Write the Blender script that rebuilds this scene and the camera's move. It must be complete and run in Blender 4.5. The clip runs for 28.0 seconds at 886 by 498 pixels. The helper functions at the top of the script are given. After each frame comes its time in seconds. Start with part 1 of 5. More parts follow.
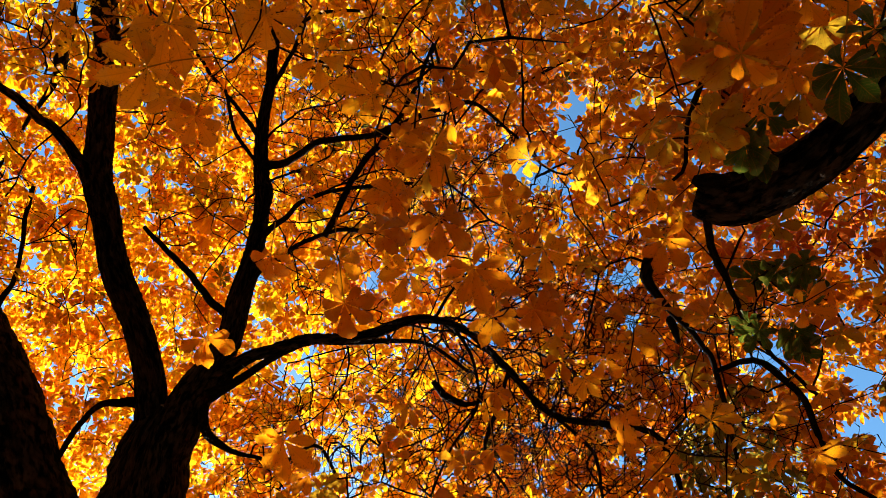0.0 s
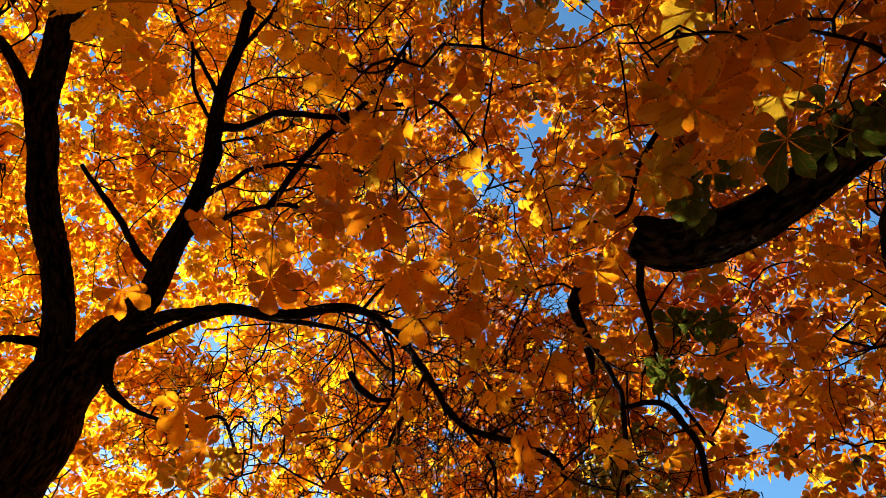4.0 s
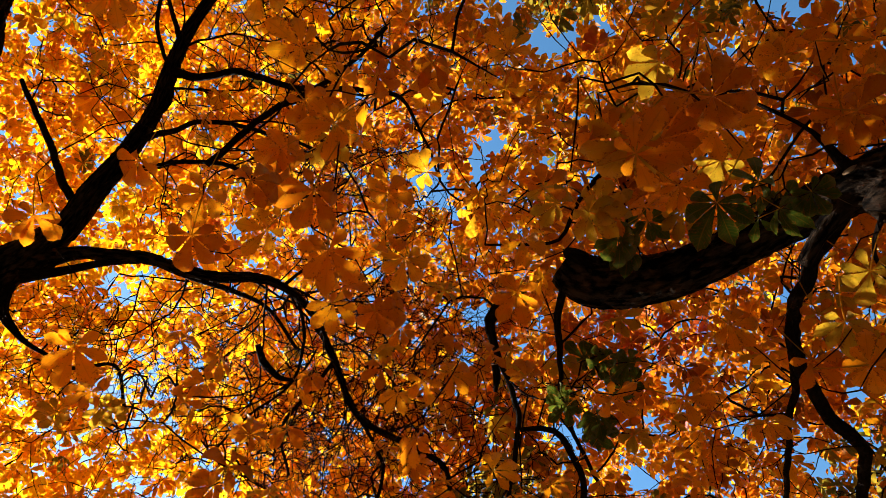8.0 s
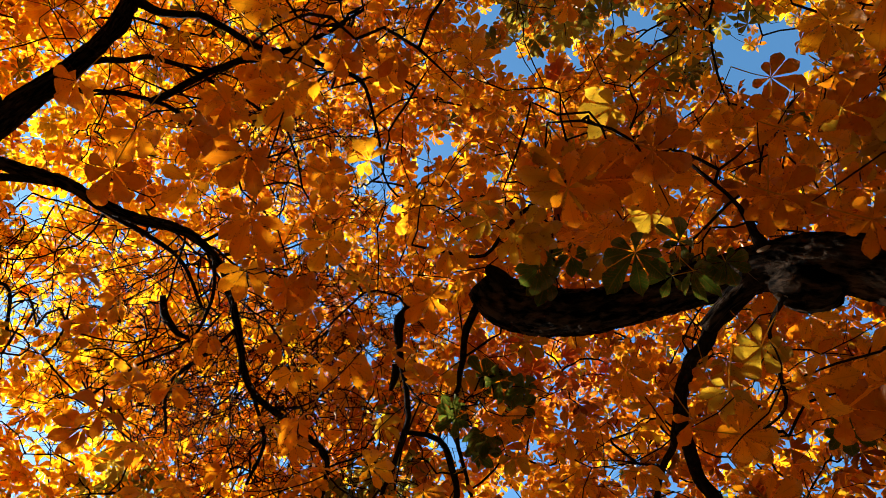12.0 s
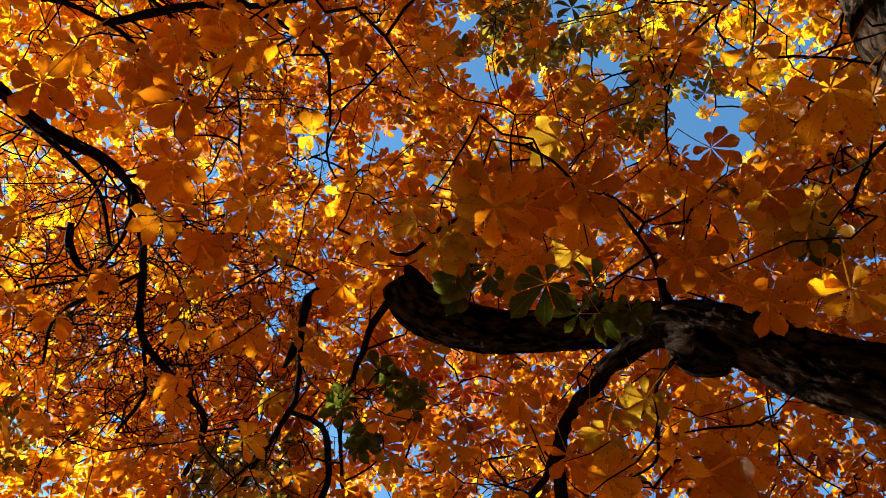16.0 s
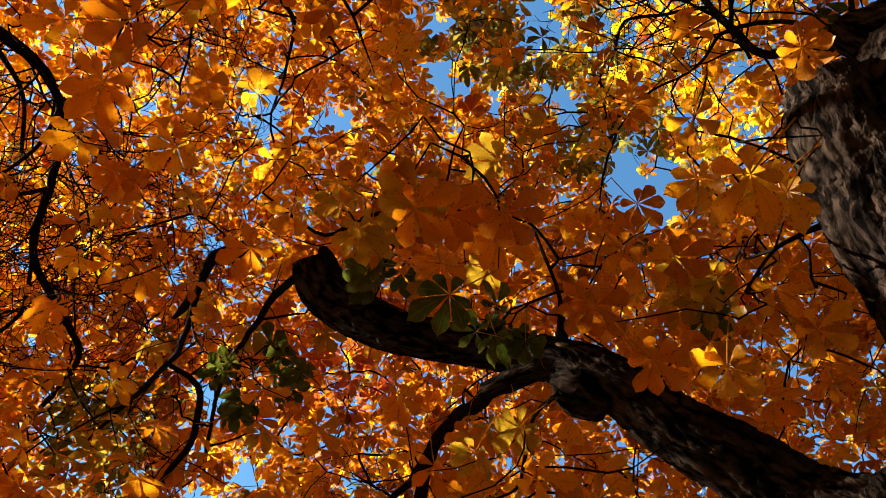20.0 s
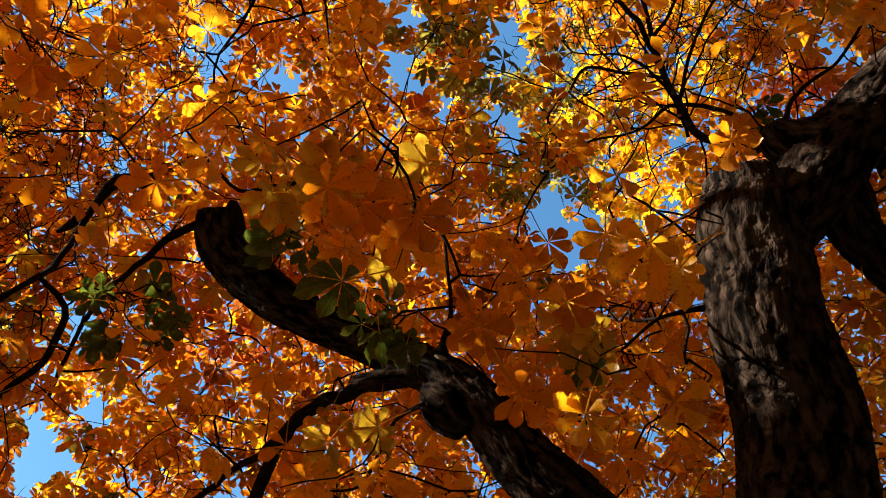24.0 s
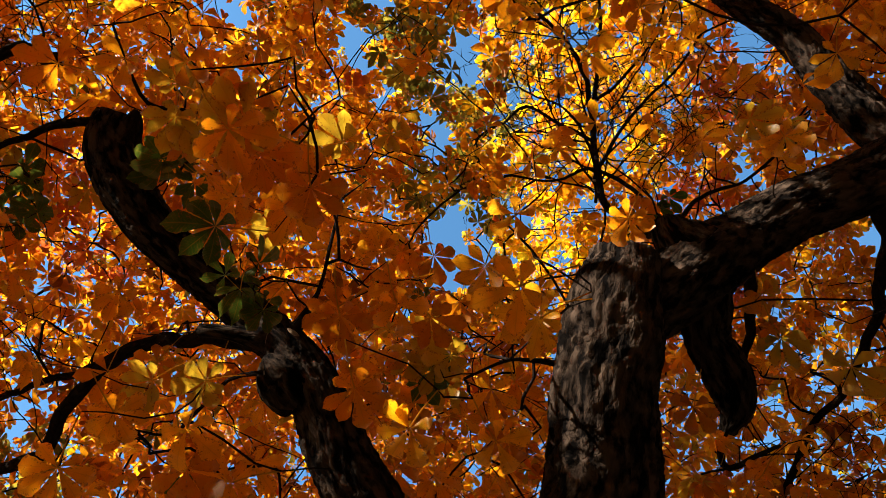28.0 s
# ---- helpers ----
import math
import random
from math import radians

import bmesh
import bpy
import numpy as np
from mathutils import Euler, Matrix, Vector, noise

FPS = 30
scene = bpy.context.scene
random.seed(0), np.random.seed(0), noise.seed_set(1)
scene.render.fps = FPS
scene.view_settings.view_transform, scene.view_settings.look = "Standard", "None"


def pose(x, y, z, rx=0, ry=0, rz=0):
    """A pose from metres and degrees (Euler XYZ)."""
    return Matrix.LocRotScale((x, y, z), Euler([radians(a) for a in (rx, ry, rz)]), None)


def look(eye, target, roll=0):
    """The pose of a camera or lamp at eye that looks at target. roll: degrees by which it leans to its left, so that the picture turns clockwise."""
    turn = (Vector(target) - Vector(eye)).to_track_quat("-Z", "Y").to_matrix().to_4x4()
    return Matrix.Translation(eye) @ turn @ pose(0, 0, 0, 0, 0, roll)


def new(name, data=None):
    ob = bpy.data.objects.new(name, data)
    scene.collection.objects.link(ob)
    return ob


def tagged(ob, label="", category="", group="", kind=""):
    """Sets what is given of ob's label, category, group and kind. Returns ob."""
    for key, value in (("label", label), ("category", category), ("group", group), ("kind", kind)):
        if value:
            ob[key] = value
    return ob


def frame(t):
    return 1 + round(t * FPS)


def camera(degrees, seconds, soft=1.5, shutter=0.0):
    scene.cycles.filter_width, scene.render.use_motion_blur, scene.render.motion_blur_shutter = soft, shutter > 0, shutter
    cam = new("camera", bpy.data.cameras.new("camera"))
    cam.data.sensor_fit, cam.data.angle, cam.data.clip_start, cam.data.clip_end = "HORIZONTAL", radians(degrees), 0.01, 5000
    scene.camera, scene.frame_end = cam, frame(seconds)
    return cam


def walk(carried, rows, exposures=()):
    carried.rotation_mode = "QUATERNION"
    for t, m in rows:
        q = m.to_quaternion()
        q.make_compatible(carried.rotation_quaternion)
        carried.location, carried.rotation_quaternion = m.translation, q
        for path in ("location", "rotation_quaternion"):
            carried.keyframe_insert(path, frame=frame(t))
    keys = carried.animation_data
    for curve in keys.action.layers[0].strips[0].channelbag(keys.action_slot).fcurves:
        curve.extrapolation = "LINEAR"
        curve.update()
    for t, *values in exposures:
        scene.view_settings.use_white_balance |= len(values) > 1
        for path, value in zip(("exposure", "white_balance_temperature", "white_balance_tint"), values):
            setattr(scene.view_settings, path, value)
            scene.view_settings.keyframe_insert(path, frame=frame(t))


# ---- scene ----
cam = camera(62.98, 28.0, soft=0.7)
# The camera looks steeply up and turns on the spot: seconds, heading in degrees clockwise.
EYE, REACH, TILT, LEAN = 1.6, 0.12, 66.38, 0.88
TURN = [
    (0, 0.00), (0.5, 1.57), (1, 3.15), (1.5, 4.39), (2, 5.57), (2.5, 6.90), (3, 8.37), (3.5, 9.84),
    (5.5, 15.55), (6, 17.31), (6.5, 18.95), (7, 20.72), (7.5, 22.17), (8, 23.70), (8.5, 25.23), (9, 26.83),
    (9.5, 28.35), (10, 30.12), (10.5, 31.73), (11, 33.59), (11.5, 35.32), (12, 37.14), (12.5, 38.89), (14.5, 45.54),
    (15, 47.54), (15.5, 49.32), (16, 50.95), (16.5, 52.70), (17, 54.90), (17.5, 56.87), (18, 58.96), (18.5, 60.58),
    (19, 62.14), (19.5, 63.77), (20, 65.70), (20.5, 67.27), (21, 69.12), (21.5, 71.06), (23.5, 79.90), (24, 82.16),
    (24.5, 84.01), (25, 86.20), (25.5, 88.29), (26, 90.84), (26.5, 93.40), (27, 96.93), (27.5, 99.40), (28, 102.30),
]
walk(cam, [(t, pose(REACH * math.sin(radians(h)), REACH * math.cos(radians(h)), EYE, 0, 0, -h)
            @ pose(0, 0, 0, 90 + TILT) @ pose(0, 0, 0, 0, 0, LEAN)) for t, h in TURN],
     exposures=[(0.0, 2.1), (12.0, 2.17), (20.0, 2.3), (28.0, 2.37)])

# ---- light ----
SUN_AZIMUTH, SUN_HEIGHT = -22.0, 27.0
world = bpy.data.worlds.new("sky")
scene.world = world
world.use_nodes = True
wn = world.node_tree
sky = wn.nodes.new("ShaderNodeTexSky")
sky.sky_type, sky.sun_disc = "NISHITA", False
sky.sun_elevation, sky.sun_rotation = radians(SUN_HEIGHT), radians(SUN_AZIMUTH)
sky.altitude, sky.air_density, sky.dust_density, sky.ozone_density = 200, 1.0, 0.3, 1.6
deep = wn.nodes.new("ShaderNodeHueSaturation")
deep.inputs["Saturation"].default_value = 1.2
deep.inputs["Hue"].default_value = 0.49
wn.links.new(sky.outputs["Color"], deep.inputs["Color"])
wn.nodes["Background"].inputs["Strength"].default_value = 0.075
wn.links.new(deep.outputs["Color"], wn.nodes["Background"].inputs["Color"])
sun = new("sun", bpy.data.lights.new("sun", "SUN"))
sun.data.energy, sun.data.angle, sun.data.color = 5.0, radians(0.53), (1.0, 0.93, 0.8)
to_sun = Vector((math.sin(radians(SUN_AZIMUTH)) * math.cos(radians(SUN_HEIGHT)),
                 math.cos(radians(SUN_AZIMUTH)) * math.cos(radians(SUN_HEIGHT)), math.sin(radians(SUN_HEIGHT))))
sun.matrix_world = look(to_sun * 60, (0, 0, 0))


# ---- materials ----
class Nodes:
    def __init__(self, name):
        self.material = bpy.data.materials.new(name)
        self.material.use_nodes = True
        self.tree = self.material.node_tree
        self.tree.nodes.clear()
        self.out = self.add("ShaderNodeOutputMaterial")

    def add(self, kind, values=(), **settings):
        node = self.tree.nodes.new(kind)
        for key, value in settings.items():
            setattr(node, key, value)
        for key, value in dict(values).items():
            if isinstance(value, bpy.types.NodeSocket):
                self.tree.links.new(value, node.inputs[key])
            else:
                node.inputs[key].default_value = value
        return node

    def ramp(self, fac, stops):
        node = self.add("ShaderNodeValToRGB", {"Fac": fac})
        while len(node.color_ramp.elements) < len(stops):
            node.color_ramp.elements.new(0.5)
        for e, (at, c) in zip(node.color_ramp.elements, stops):
            e.position, e.color = at, (*c, 1) if len(c) == 3 else c
        return node.outputs["Color"]

    def mix(self, fac, a, b, blend="MIX"):
        node = self.add("ShaderNodeMix", {0: fac, 6: a, 7: b}, data_type="RGBA", blend_type=blend)
        return node.outputs[2]

    def math(self, op, a, b=0.0):
        return self.add("ShaderNodeMath", {0: a, 1: b}, operation=op).outputs[0]


def leaf_material(name, stops, single, thin=0.74, stain=(0.66, 0.29, 0.008), under=(0.42, 0.14, 0.012)):
    """Leaf blade: colour by leaf, blotches, browned rims, paler veins; lets light through."""
    n = Nodes(name)
    if single:
        rand = n.add("ShaderNodeObjectInfo").outputs["Random"]
    else:
        rand = n.add("ShaderNodeNewGeometry").outputs["Random Per Island"]
    uv = n.add("ShaderNodeUVMap").outputs["UV"]
    split = n.add("ShaderNodeSeparateXYZ", {0: uv})
    along, across = split.outputs[0], split.outputs[1]
    where = n.add("ShaderNodeTexCoord").outputs["Object"]
    base = n.ramp(rand, stops)
    blotch = n.add("ShaderNodeTexNoise", {"Vector": where, "Scale": 9.0, "Detail": 4.0, "Roughness": 0.6}).outputs["Fac"]
    base = n.mix(n.ramp(blotch, [(0.45, (0, 0, 0)), (0.75, (0.55, 0.55, 0.55))]), base, (*stain, 1))
    rust = n.add("ShaderNodeTexNoise", {"Vector": where, "Scale": 26.0, "Detail": 5.0, "Roughness": 0.7}).outputs["Fac"]
    rim = n.math("MULTIPLY", n.math("ABSOLUTE", across), 0.17)
    spots = n.ramp(n.math("ADD", rust, rim), [(0.66, (0, 0, 0)), (0.74, (0.8, 0.8, 0.8))])
    base = n.mix(spots, base, (0.2, 0.07, 0.015, 1))
    # midrib and the side veins that run forward from it
    rib = n.ramp(n.math("ABSOLUTE", across), [(0.0, (1, 1, 1)), (0.09, (0, 0, 0))])
    slope = n.math("SUBTRACT", along, n.math("MULTIPLY", n.math("ABSOLUTE", across), 0.16))
    wave = n.math("ABSOLUTE", n.math("SINE", n.math("MULTIPLY", slope, 44.0)))
    side = n.ramp(wave, [(0.0, (0.6, 0.6, 0.6)), (0.3, (0, 0, 0))])
    veins = n.math("MAXIMUM", rib, side)
    seen = n.mix(n.math("MULTIPLY", veins, 0.55), base, n.mix(0.6, base, (0.42, 0.17, 0.012, 1)))
    bump = n.add("ShaderNodeBump", {"Height": veins, "Strength": 0.25, "Distance": 0.002}).outputs["Normal"]
    diffuse = n.add("ShaderNodeBsdfDiffuse", {"Color": n.mix(0.4, seen, (*under, 1)), "Normal": bump})
    through_it = n.add("ShaderNodeBsdfTranslucent", {"Color": seen, "Normal": bump})
    body = n.add("ShaderNodeMixShader", {0: thin, 1: diffuse.outputs[0], 2: through_it.outputs[0]})
    gloss = n.add("ShaderNodeBsdfGlossy", {"Roughness": 0.5, "Color": (0.9, 0.85, 0.7, 1)})
    fac = n.math("MULTIPLY", n.add("ShaderNodeFresnel", {"IOR": 1.35, "Normal": bump}).outputs[0], 0.05)
    shader = n.add("ShaderNodeMixShader", {0: fac, 1: body.outputs[0], 2: gloss.outputs[0]})
    n.tree.links.new(shader.outputs[0], n.out.inputs["Surface"])
    return n.material


def bark_material(name, light, dark, scale):
    """Rough bark: long scaly ridges parted by dark cracks, with fine grain and darker patches."""
    n = Nodes(name)
    uv = n.add("ShaderNodeUVMap").outputs["UV"]
    long = n.add("ShaderNodeMapping", {"Vector": uv, "Scale": (scale, scale * 0.5, 1)}).outputs[0]
    warp = n.add("ShaderNodeTexNoise", {"Vector": long, "Scale": 0.7, "Detail": 4.0}).outputs["Color"]
    bent = n.mix(1.0, long, n.mix(1.0, warp, (1.3, 1.3, 1.3, 1), "MULTIPLY"), "ADD")
    ridge = n.add("ShaderNodeTexNoise", {"Vector": bent, "Scale": 0.8, "Detail": 4.0, "Roughness": 0.55}).outputs["Fac"]
    ridge = n.ramp(ridge, [(0.36, (0, 0, 0)), (0.58, (1, 1, 1))])
    plates = n.add("ShaderNodeTexVoronoi", {"Vector": bent, "Scale": 0.9, "Randomness": 1.0}, feature="F1").outputs["Distance"]
    grain = n.add("ShaderNodeTexNoise", {"Vector": n.add("ShaderNodeMapping", {"Vector": uv, "Scale": (scale * 7, scale * 2, 1)}).outputs[0],
                                         "Scale": 1.0, "Detail": 6.0, "Roughness": 0.7}).outputs["Fac"]
    patch = n.add("ShaderNodeTexNoise", {"Vector": uv, "Scale": scale * 0.25, "Detail": 3.0}).outputs["Fac"]
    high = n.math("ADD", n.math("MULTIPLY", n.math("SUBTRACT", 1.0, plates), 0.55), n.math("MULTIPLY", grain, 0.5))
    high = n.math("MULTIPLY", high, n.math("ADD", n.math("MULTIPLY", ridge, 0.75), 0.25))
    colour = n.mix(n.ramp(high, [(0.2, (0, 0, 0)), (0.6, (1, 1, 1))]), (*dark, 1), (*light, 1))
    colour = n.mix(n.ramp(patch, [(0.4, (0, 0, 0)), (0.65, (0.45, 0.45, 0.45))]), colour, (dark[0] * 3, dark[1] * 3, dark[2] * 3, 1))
    form = n.math("MULTIPLY", n.math("SUBTRACT", 1.0, plates), n.math("ADD", n.math("MULTIPLY", ridge, 0.75), 0.25))
    bump = n.add("ShaderNodeBump", {"Height": form, "Strength": 0.9, "Distance": 0.02}).outputs["Normal"]
    bump = n.add("ShaderNodeBump", {"Height": grain, "Strength": 0.8, "Distance": 0.0025, "Normal": bump}).outputs["Normal"]
    bsdf = n.add("ShaderNodeBsdfPrincipled", {"Base Color": colour, "Roughness": 0.95, "Normal": bump, "Specular IOR Level": 0.03})
    n.tree.links.new(bsdf.outputs[0], n.out.inputs["Surface"])
    return n.material


# Golden and rusty sets differ by tree and by how brightly they are lit.
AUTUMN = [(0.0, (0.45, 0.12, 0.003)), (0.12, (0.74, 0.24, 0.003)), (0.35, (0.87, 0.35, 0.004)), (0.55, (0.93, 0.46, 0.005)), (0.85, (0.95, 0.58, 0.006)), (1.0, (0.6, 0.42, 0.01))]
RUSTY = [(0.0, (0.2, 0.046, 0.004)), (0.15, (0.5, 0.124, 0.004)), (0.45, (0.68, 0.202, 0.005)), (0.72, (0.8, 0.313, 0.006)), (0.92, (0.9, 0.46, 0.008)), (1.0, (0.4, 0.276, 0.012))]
ORANGE = [(0.0, (0.5, 0.14, 0.004)), (0.3, (0.68, 0.21, 0.004)), (0.7, (0.82, 0.3, 0.005)), (1.0, (0.92, 0.43, 0.008))]
# Yellow also puts the glow of direct sun into these near leaves.
SUNNY_YELLOW = [(0.0, (0.82, 0.34, 0.01)), (1.0, (0.9, 0.46, 0.014))]
GREEN = [(0.0, (0.03, 0.06, 0.006)), (1.0, (0.06, 0.1, 0.01))]
OLIVE = [(0.0, (0.42, 0.27, 0.015)), (1.0, (0.58, 0.36, 0.02))]
RED = [(0.0, (0.5, 0.06, 0.02)), (0.6, (0.6, 0.12, 0.02)), (1.0, (0.75, 0.3, 0.02))]
CROWN = {"A": leaf_material("shaded_rusty_crown_leaves", RUSTY, False), "B": leaf_material("sunlit_golden_crown_leaves", AUTUMN, False)}
CROWN_RED = leaf_material("reddened_crown_leaves", RED, False)
# Dark green also stands for crown leaves in shade against the sky.
CROWN_GREEN_SHADED = leaf_material("late_green_and_shaded_crown", [(0.0, (0.06, 0.07, 0.012)), (0.5, (0.17, 0.14, 0.015)), (1.0, (0.4, 0.27, 0.02))], False, 0.7, (0.3, 0.24, 0.02), (0.1, 0.1, 0.012))
BLADE = {"o": leaf_material("orange_leaf", ORANGE, True), "y": leaf_material("sunlit_yellow_leaf", SUNNY_YELLOW, True),
         "g": leaf_material("green_leaf", GREEN, True, 0.6, (0.12, 0.15, 0.02), (0.05, 0.075, 0.01)), "v": leaf_material("olive_leaf", OLIVE, True)}
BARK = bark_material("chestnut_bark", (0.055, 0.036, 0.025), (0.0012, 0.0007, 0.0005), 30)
TWIG = bark_material("twig_bark", (0.022, 0.014, 0.01), (0.006, 0.0035, 0.0025), 60)
n = Nodes("cut_wood")
ring = n.add("ShaderNodeTexNoise", {"Vector": n.add("ShaderNodeTexCoord").outputs["Object"], "Scale": 40.0, "Detail": 5.0}).outputs["Fac"]
n.tree.links.new(n.add("ShaderNodeBsdfPrincipled", {"Base Color": n.ramp(ring, [(0.3, (0.2, 0.13, 0.08)), (0.7, (0.4, 0.28, 0.18))]), "Roughness": 0.9}).outputs[0], n.out.inputs["Surface"])
CUT = n.material
n = Nodes("leaf_litter")
spot = n.add("ShaderNodeTexCoord").outputs["Object"]
cell = n.add("ShaderNodeTexVoronoi", {"Vector": n.mix(0.25, spot, n.add("ShaderNodeTexNoise", {"Vector": spot, "Scale": 9.0, "Detail": 4.0}).outputs["Color"], "ADD"), "Scale": 12.0})
turf = n.add("ShaderNodeTexNoise", {"Vector": spot, "Scale": 0.5, "Detail": 6.0}).outputs["Fac"]
litter = n.ramp(n.add("ShaderNodeSeparateColor", {0: cell.outputs["Color"]}).outputs[0], [(0.0, (0.02, 0.013, 0.008)), (0.5, (0.05, 0.025, 0.01)), (1.0, (0.12, 0.05, 0.012))])
tone = n.mix(n.ramp(turf, [(0.45, (0, 0, 0)), (0.6, (1, 1, 1))]), litter, (0.02, 0.03, 0.01, 1))
soil = n.add("ShaderNodeBsdfPrincipled", {"Base Color": tone, "Roughness": 0.95, "Normal": n.add("ShaderNodeBump", {"Height": cell.outputs["Distance"], "Distance": 0.03}).outputs[0]})
n.tree.links.new(soil.outputs[0], n.out.inputs["Surface"])
LITTER = n.material


# ---- meshes ----
def mesh_object(name, verts, faces, material, parent=None, uvs=None, smooth=True):
    """faces: an integer array of triangles or quads; uvs: one pair a vertex."""
    verts, faces = np.asarray(verts, np.float32), np.asarray(faces, np.int32)
    me = bpy.data.meshes.new(name)
    k = faces.shape[1]
    me.vertices.add(len(verts))
    me.vertices.foreach_set("co", verts.ravel())
    me.loops.add(faces.size)
    me.loops.foreach_set("vertex_index", faces.ravel())
    me.polygons.add(len(faces))
    me.polygons.foreach_set("loop_start", np.arange(0, faces.size, k, dtype=np.int32))
    me.polygons.foreach_set("use_smooth", np.full(len(faces), smooth))
    if uvs is not None:
        layer = me.uv_layers.new(name="UVMap")
        layer.data.foreach_set("uv", np.asarray(uvs, np.float32)[faces.ravel()].ravel())
    me.update(calc_edges=True)
    me.validate()
    me.materials.append(material)
    ob = new(name, me)
    ob.parent = parent
    return ob


def smooth_path(points, step):
    """Catmull-Rom through (x, y, z, radius) points, about one place every step metres."""
    p = np.asarray(points, float)
    p = np.vstack([2 * p[0] - p[1], p, 2 * p[-1] - p[-2]])
    out = []
    for a, b, c, d in zip(p, p[1:], p[2:], p[3:]):
        k = max(2, int(np.linalg.norm((c - b)[:3]) / step))
        for s in np.arange(k)[:, None] / k:
            out.append((0.5 * (2 * b + (c - a) * s + (2 * a - 5 * b + 4 * c - d) * s ** 2 + (3 * b - a - 3 * c + d) * s ** 3)).ravel())
    out = np.array(out + [p[-2]])
    out[:, 3] = np.maximum(out[:, 3], 0.002)
    return out


def tube(path, sides, rough=0.0, seed=0, relief=0.0):
    """Ring vertices, quads and a UV in metres for a tube along the path; rough: how knobbly it is."""
    c, r = path[:, :3], path[:, 3]
    d = np.gradient(c, axis=0)
    d /= np.linalg.norm(d, axis=1)[:, None] + 1e-9
    side = np.cross(d[0], (0.3, 0.2, 1.0) if abs(d[0][2]) < 0.9 else (1.0, 0.1, 0.0))
    a = np.arange(sides) / sides * 2 * math.pi
    length = np.concatenate([[0], np.cumsum(np.linalg.norm(np.diff(c, axis=0), axis=1))])
    verts, uvs = [], []
    for i in range(len(c)):
        side = side - d[i] * side.dot(d[i])
        side /= np.linalg.norm(side)
        up = np.cross(d[i], side)
        rad = np.full(sides, r[i])
        if rough:
            s, k = length[i], seed * 7.3
            for j in range(sides):
                ca, sa = math.cos(a[j]), math.sin(a[j])
                knob = noise.noise(Vector((ca * 1.3 + k, sa * 1.3, s * 3.0))) * 0.9 + noise.noise(Vector((ca * 3.5 + k, sa * 3.5, s * 8.0))) * 0.45
                rad[j] *= 1 + rough * knob
                if relief:
                    g = r[i] / 0.022
                    warp = noise.noise(Vector((ca * g * 0.6, sa * g * 0.6 + k, s * 12))) * 0.9
                    crack = abs(noise.noise(Vector((ca * g + k + warp, sa * g, s * 17 + warp))))
                    flake = abs(noise.noise(Vector((ca * g * 2.2, sa * g * 2.2 + k + warp, s * 34))))
                    rad[j] += relief * (min(1.0, crack * 5.0) - 0.7 + 0.45 * min(1.0, flake * 4.0))
        verts.append(c[i] + rad[:, None] * (np.cos(a)[:, None] * side + np.sin(a)[:, None] * up))
        uvs.append(np.stack([a * r.max(), np.full(sides, length[i])], 1))
    k, m = len(c), sides
    i, j = np.meshgrid(np.arange(k - 1), np.arange(m), indexing="ij")
    faces = np.stack([i * m + j, i * m + (j + 1) % m, (i + 1) * m + (j + 1) % m, (i + 1) * m + j], -1).reshape(-1, 4)
    return np.concatenate(verts), faces, np.concatenate(uvs)


def leaf_shape(rng, fine):
    """A palmate leaf about 1 across, its stalk's end at the origin, face up: vertices, triangles, UV."""
    count = rng.choice([5, 7, 7, 7])
    verts, uvs, faces = [(0, 0, 0)], [(0, 0)], []
    droop, cup = rng.uniform(0.25, 1.15), rng.uniform(0.05, 0.4)
    if fine:
        stations = [(0.12, 0.03), (0.26, 0.08), (0.4, 0.135), (0.52, 0.18), (0.62, 0.207), (0.7, 0.216), (0.78, 0.2), (0.86, 0.145), (0.94, 0.055)]
    else:
        stations = [(0.49, 0.155), (0.81, 0.2)]
    for i in range(count):
        f = (i - (count - 1) / 2) / ((count - 1) / 2)
        ang = f * radians(rng.uniform(112, 150)) + rng.normal(0, 0.07)
        size = 0.52 * (1 - 0.42 * abs(f) ** 1.6) * rng.uniform(0.88, 1.1)
        wide = rng.uniform(0.85, 1.12)
        bend, twist = droop * rng.uniform(0.6, 1.4), rng.normal(0, 0.42)
        out, across = np.array([math.sin(ang), math.cos(ang), 0]), np.array([math.cos(ang), -math.sin(ang), 0])
        first = len(verts)
        for k, (s, w) in enumerate(stations):
            jag = 1 + (0.045 if k % 2 else -0.03) * fine
            mid = out * s * size * (1 - 0.26 * bend * s * s) + np.array([0, 0, -bend * 0.62 * size * s * s])
            tilt = np.array([0, 0, 1.0]) * (cup * 1.0)
            tw = across * math.cos(twist * s) + np.array([0, 0, math.sin(twist * s)])
            wave = 0.012 * math.sin(9 * s + i) * fine
            for e in (-1, 0, 1):
                verts.append(mid + tw * (e * w * size * wide * jag) + tilt * (abs(e) * w * size) + np.array([0, 0, wave * e]))
                uvs.append((s, e))
        tip = out * size * (1 - 0.26 * bend) + np.array([0, 0, -bend * 0.68 * size])
        verts.append(tip)
        uvs.append((1, 0))
        t = len(verts) - 1
        if fine:
            faces += [(0, first + 1, first), (0, first + 2, first + 1)]
            for k in range(len(stations) - 1):
                b = first + 3 * k
                for e in (0, 1):
                    faces += [(b + e, b + e + 1, b + e + 4), (b + e, b + e + 4, b + e + 3)]
        else:
            faces += [(0, first + 2, first), (first, first + 2, first + 4), (first, first + 4, first + 3), (first + 2, first + 5, first + 4)]
        b = first + 3 * (len(stations) - 1)
        faces += [(b, b + 1, t), (b + 1, b + 2, t)]
    return np.array(verts, float), np.array(faces), np.array(uvs, float)


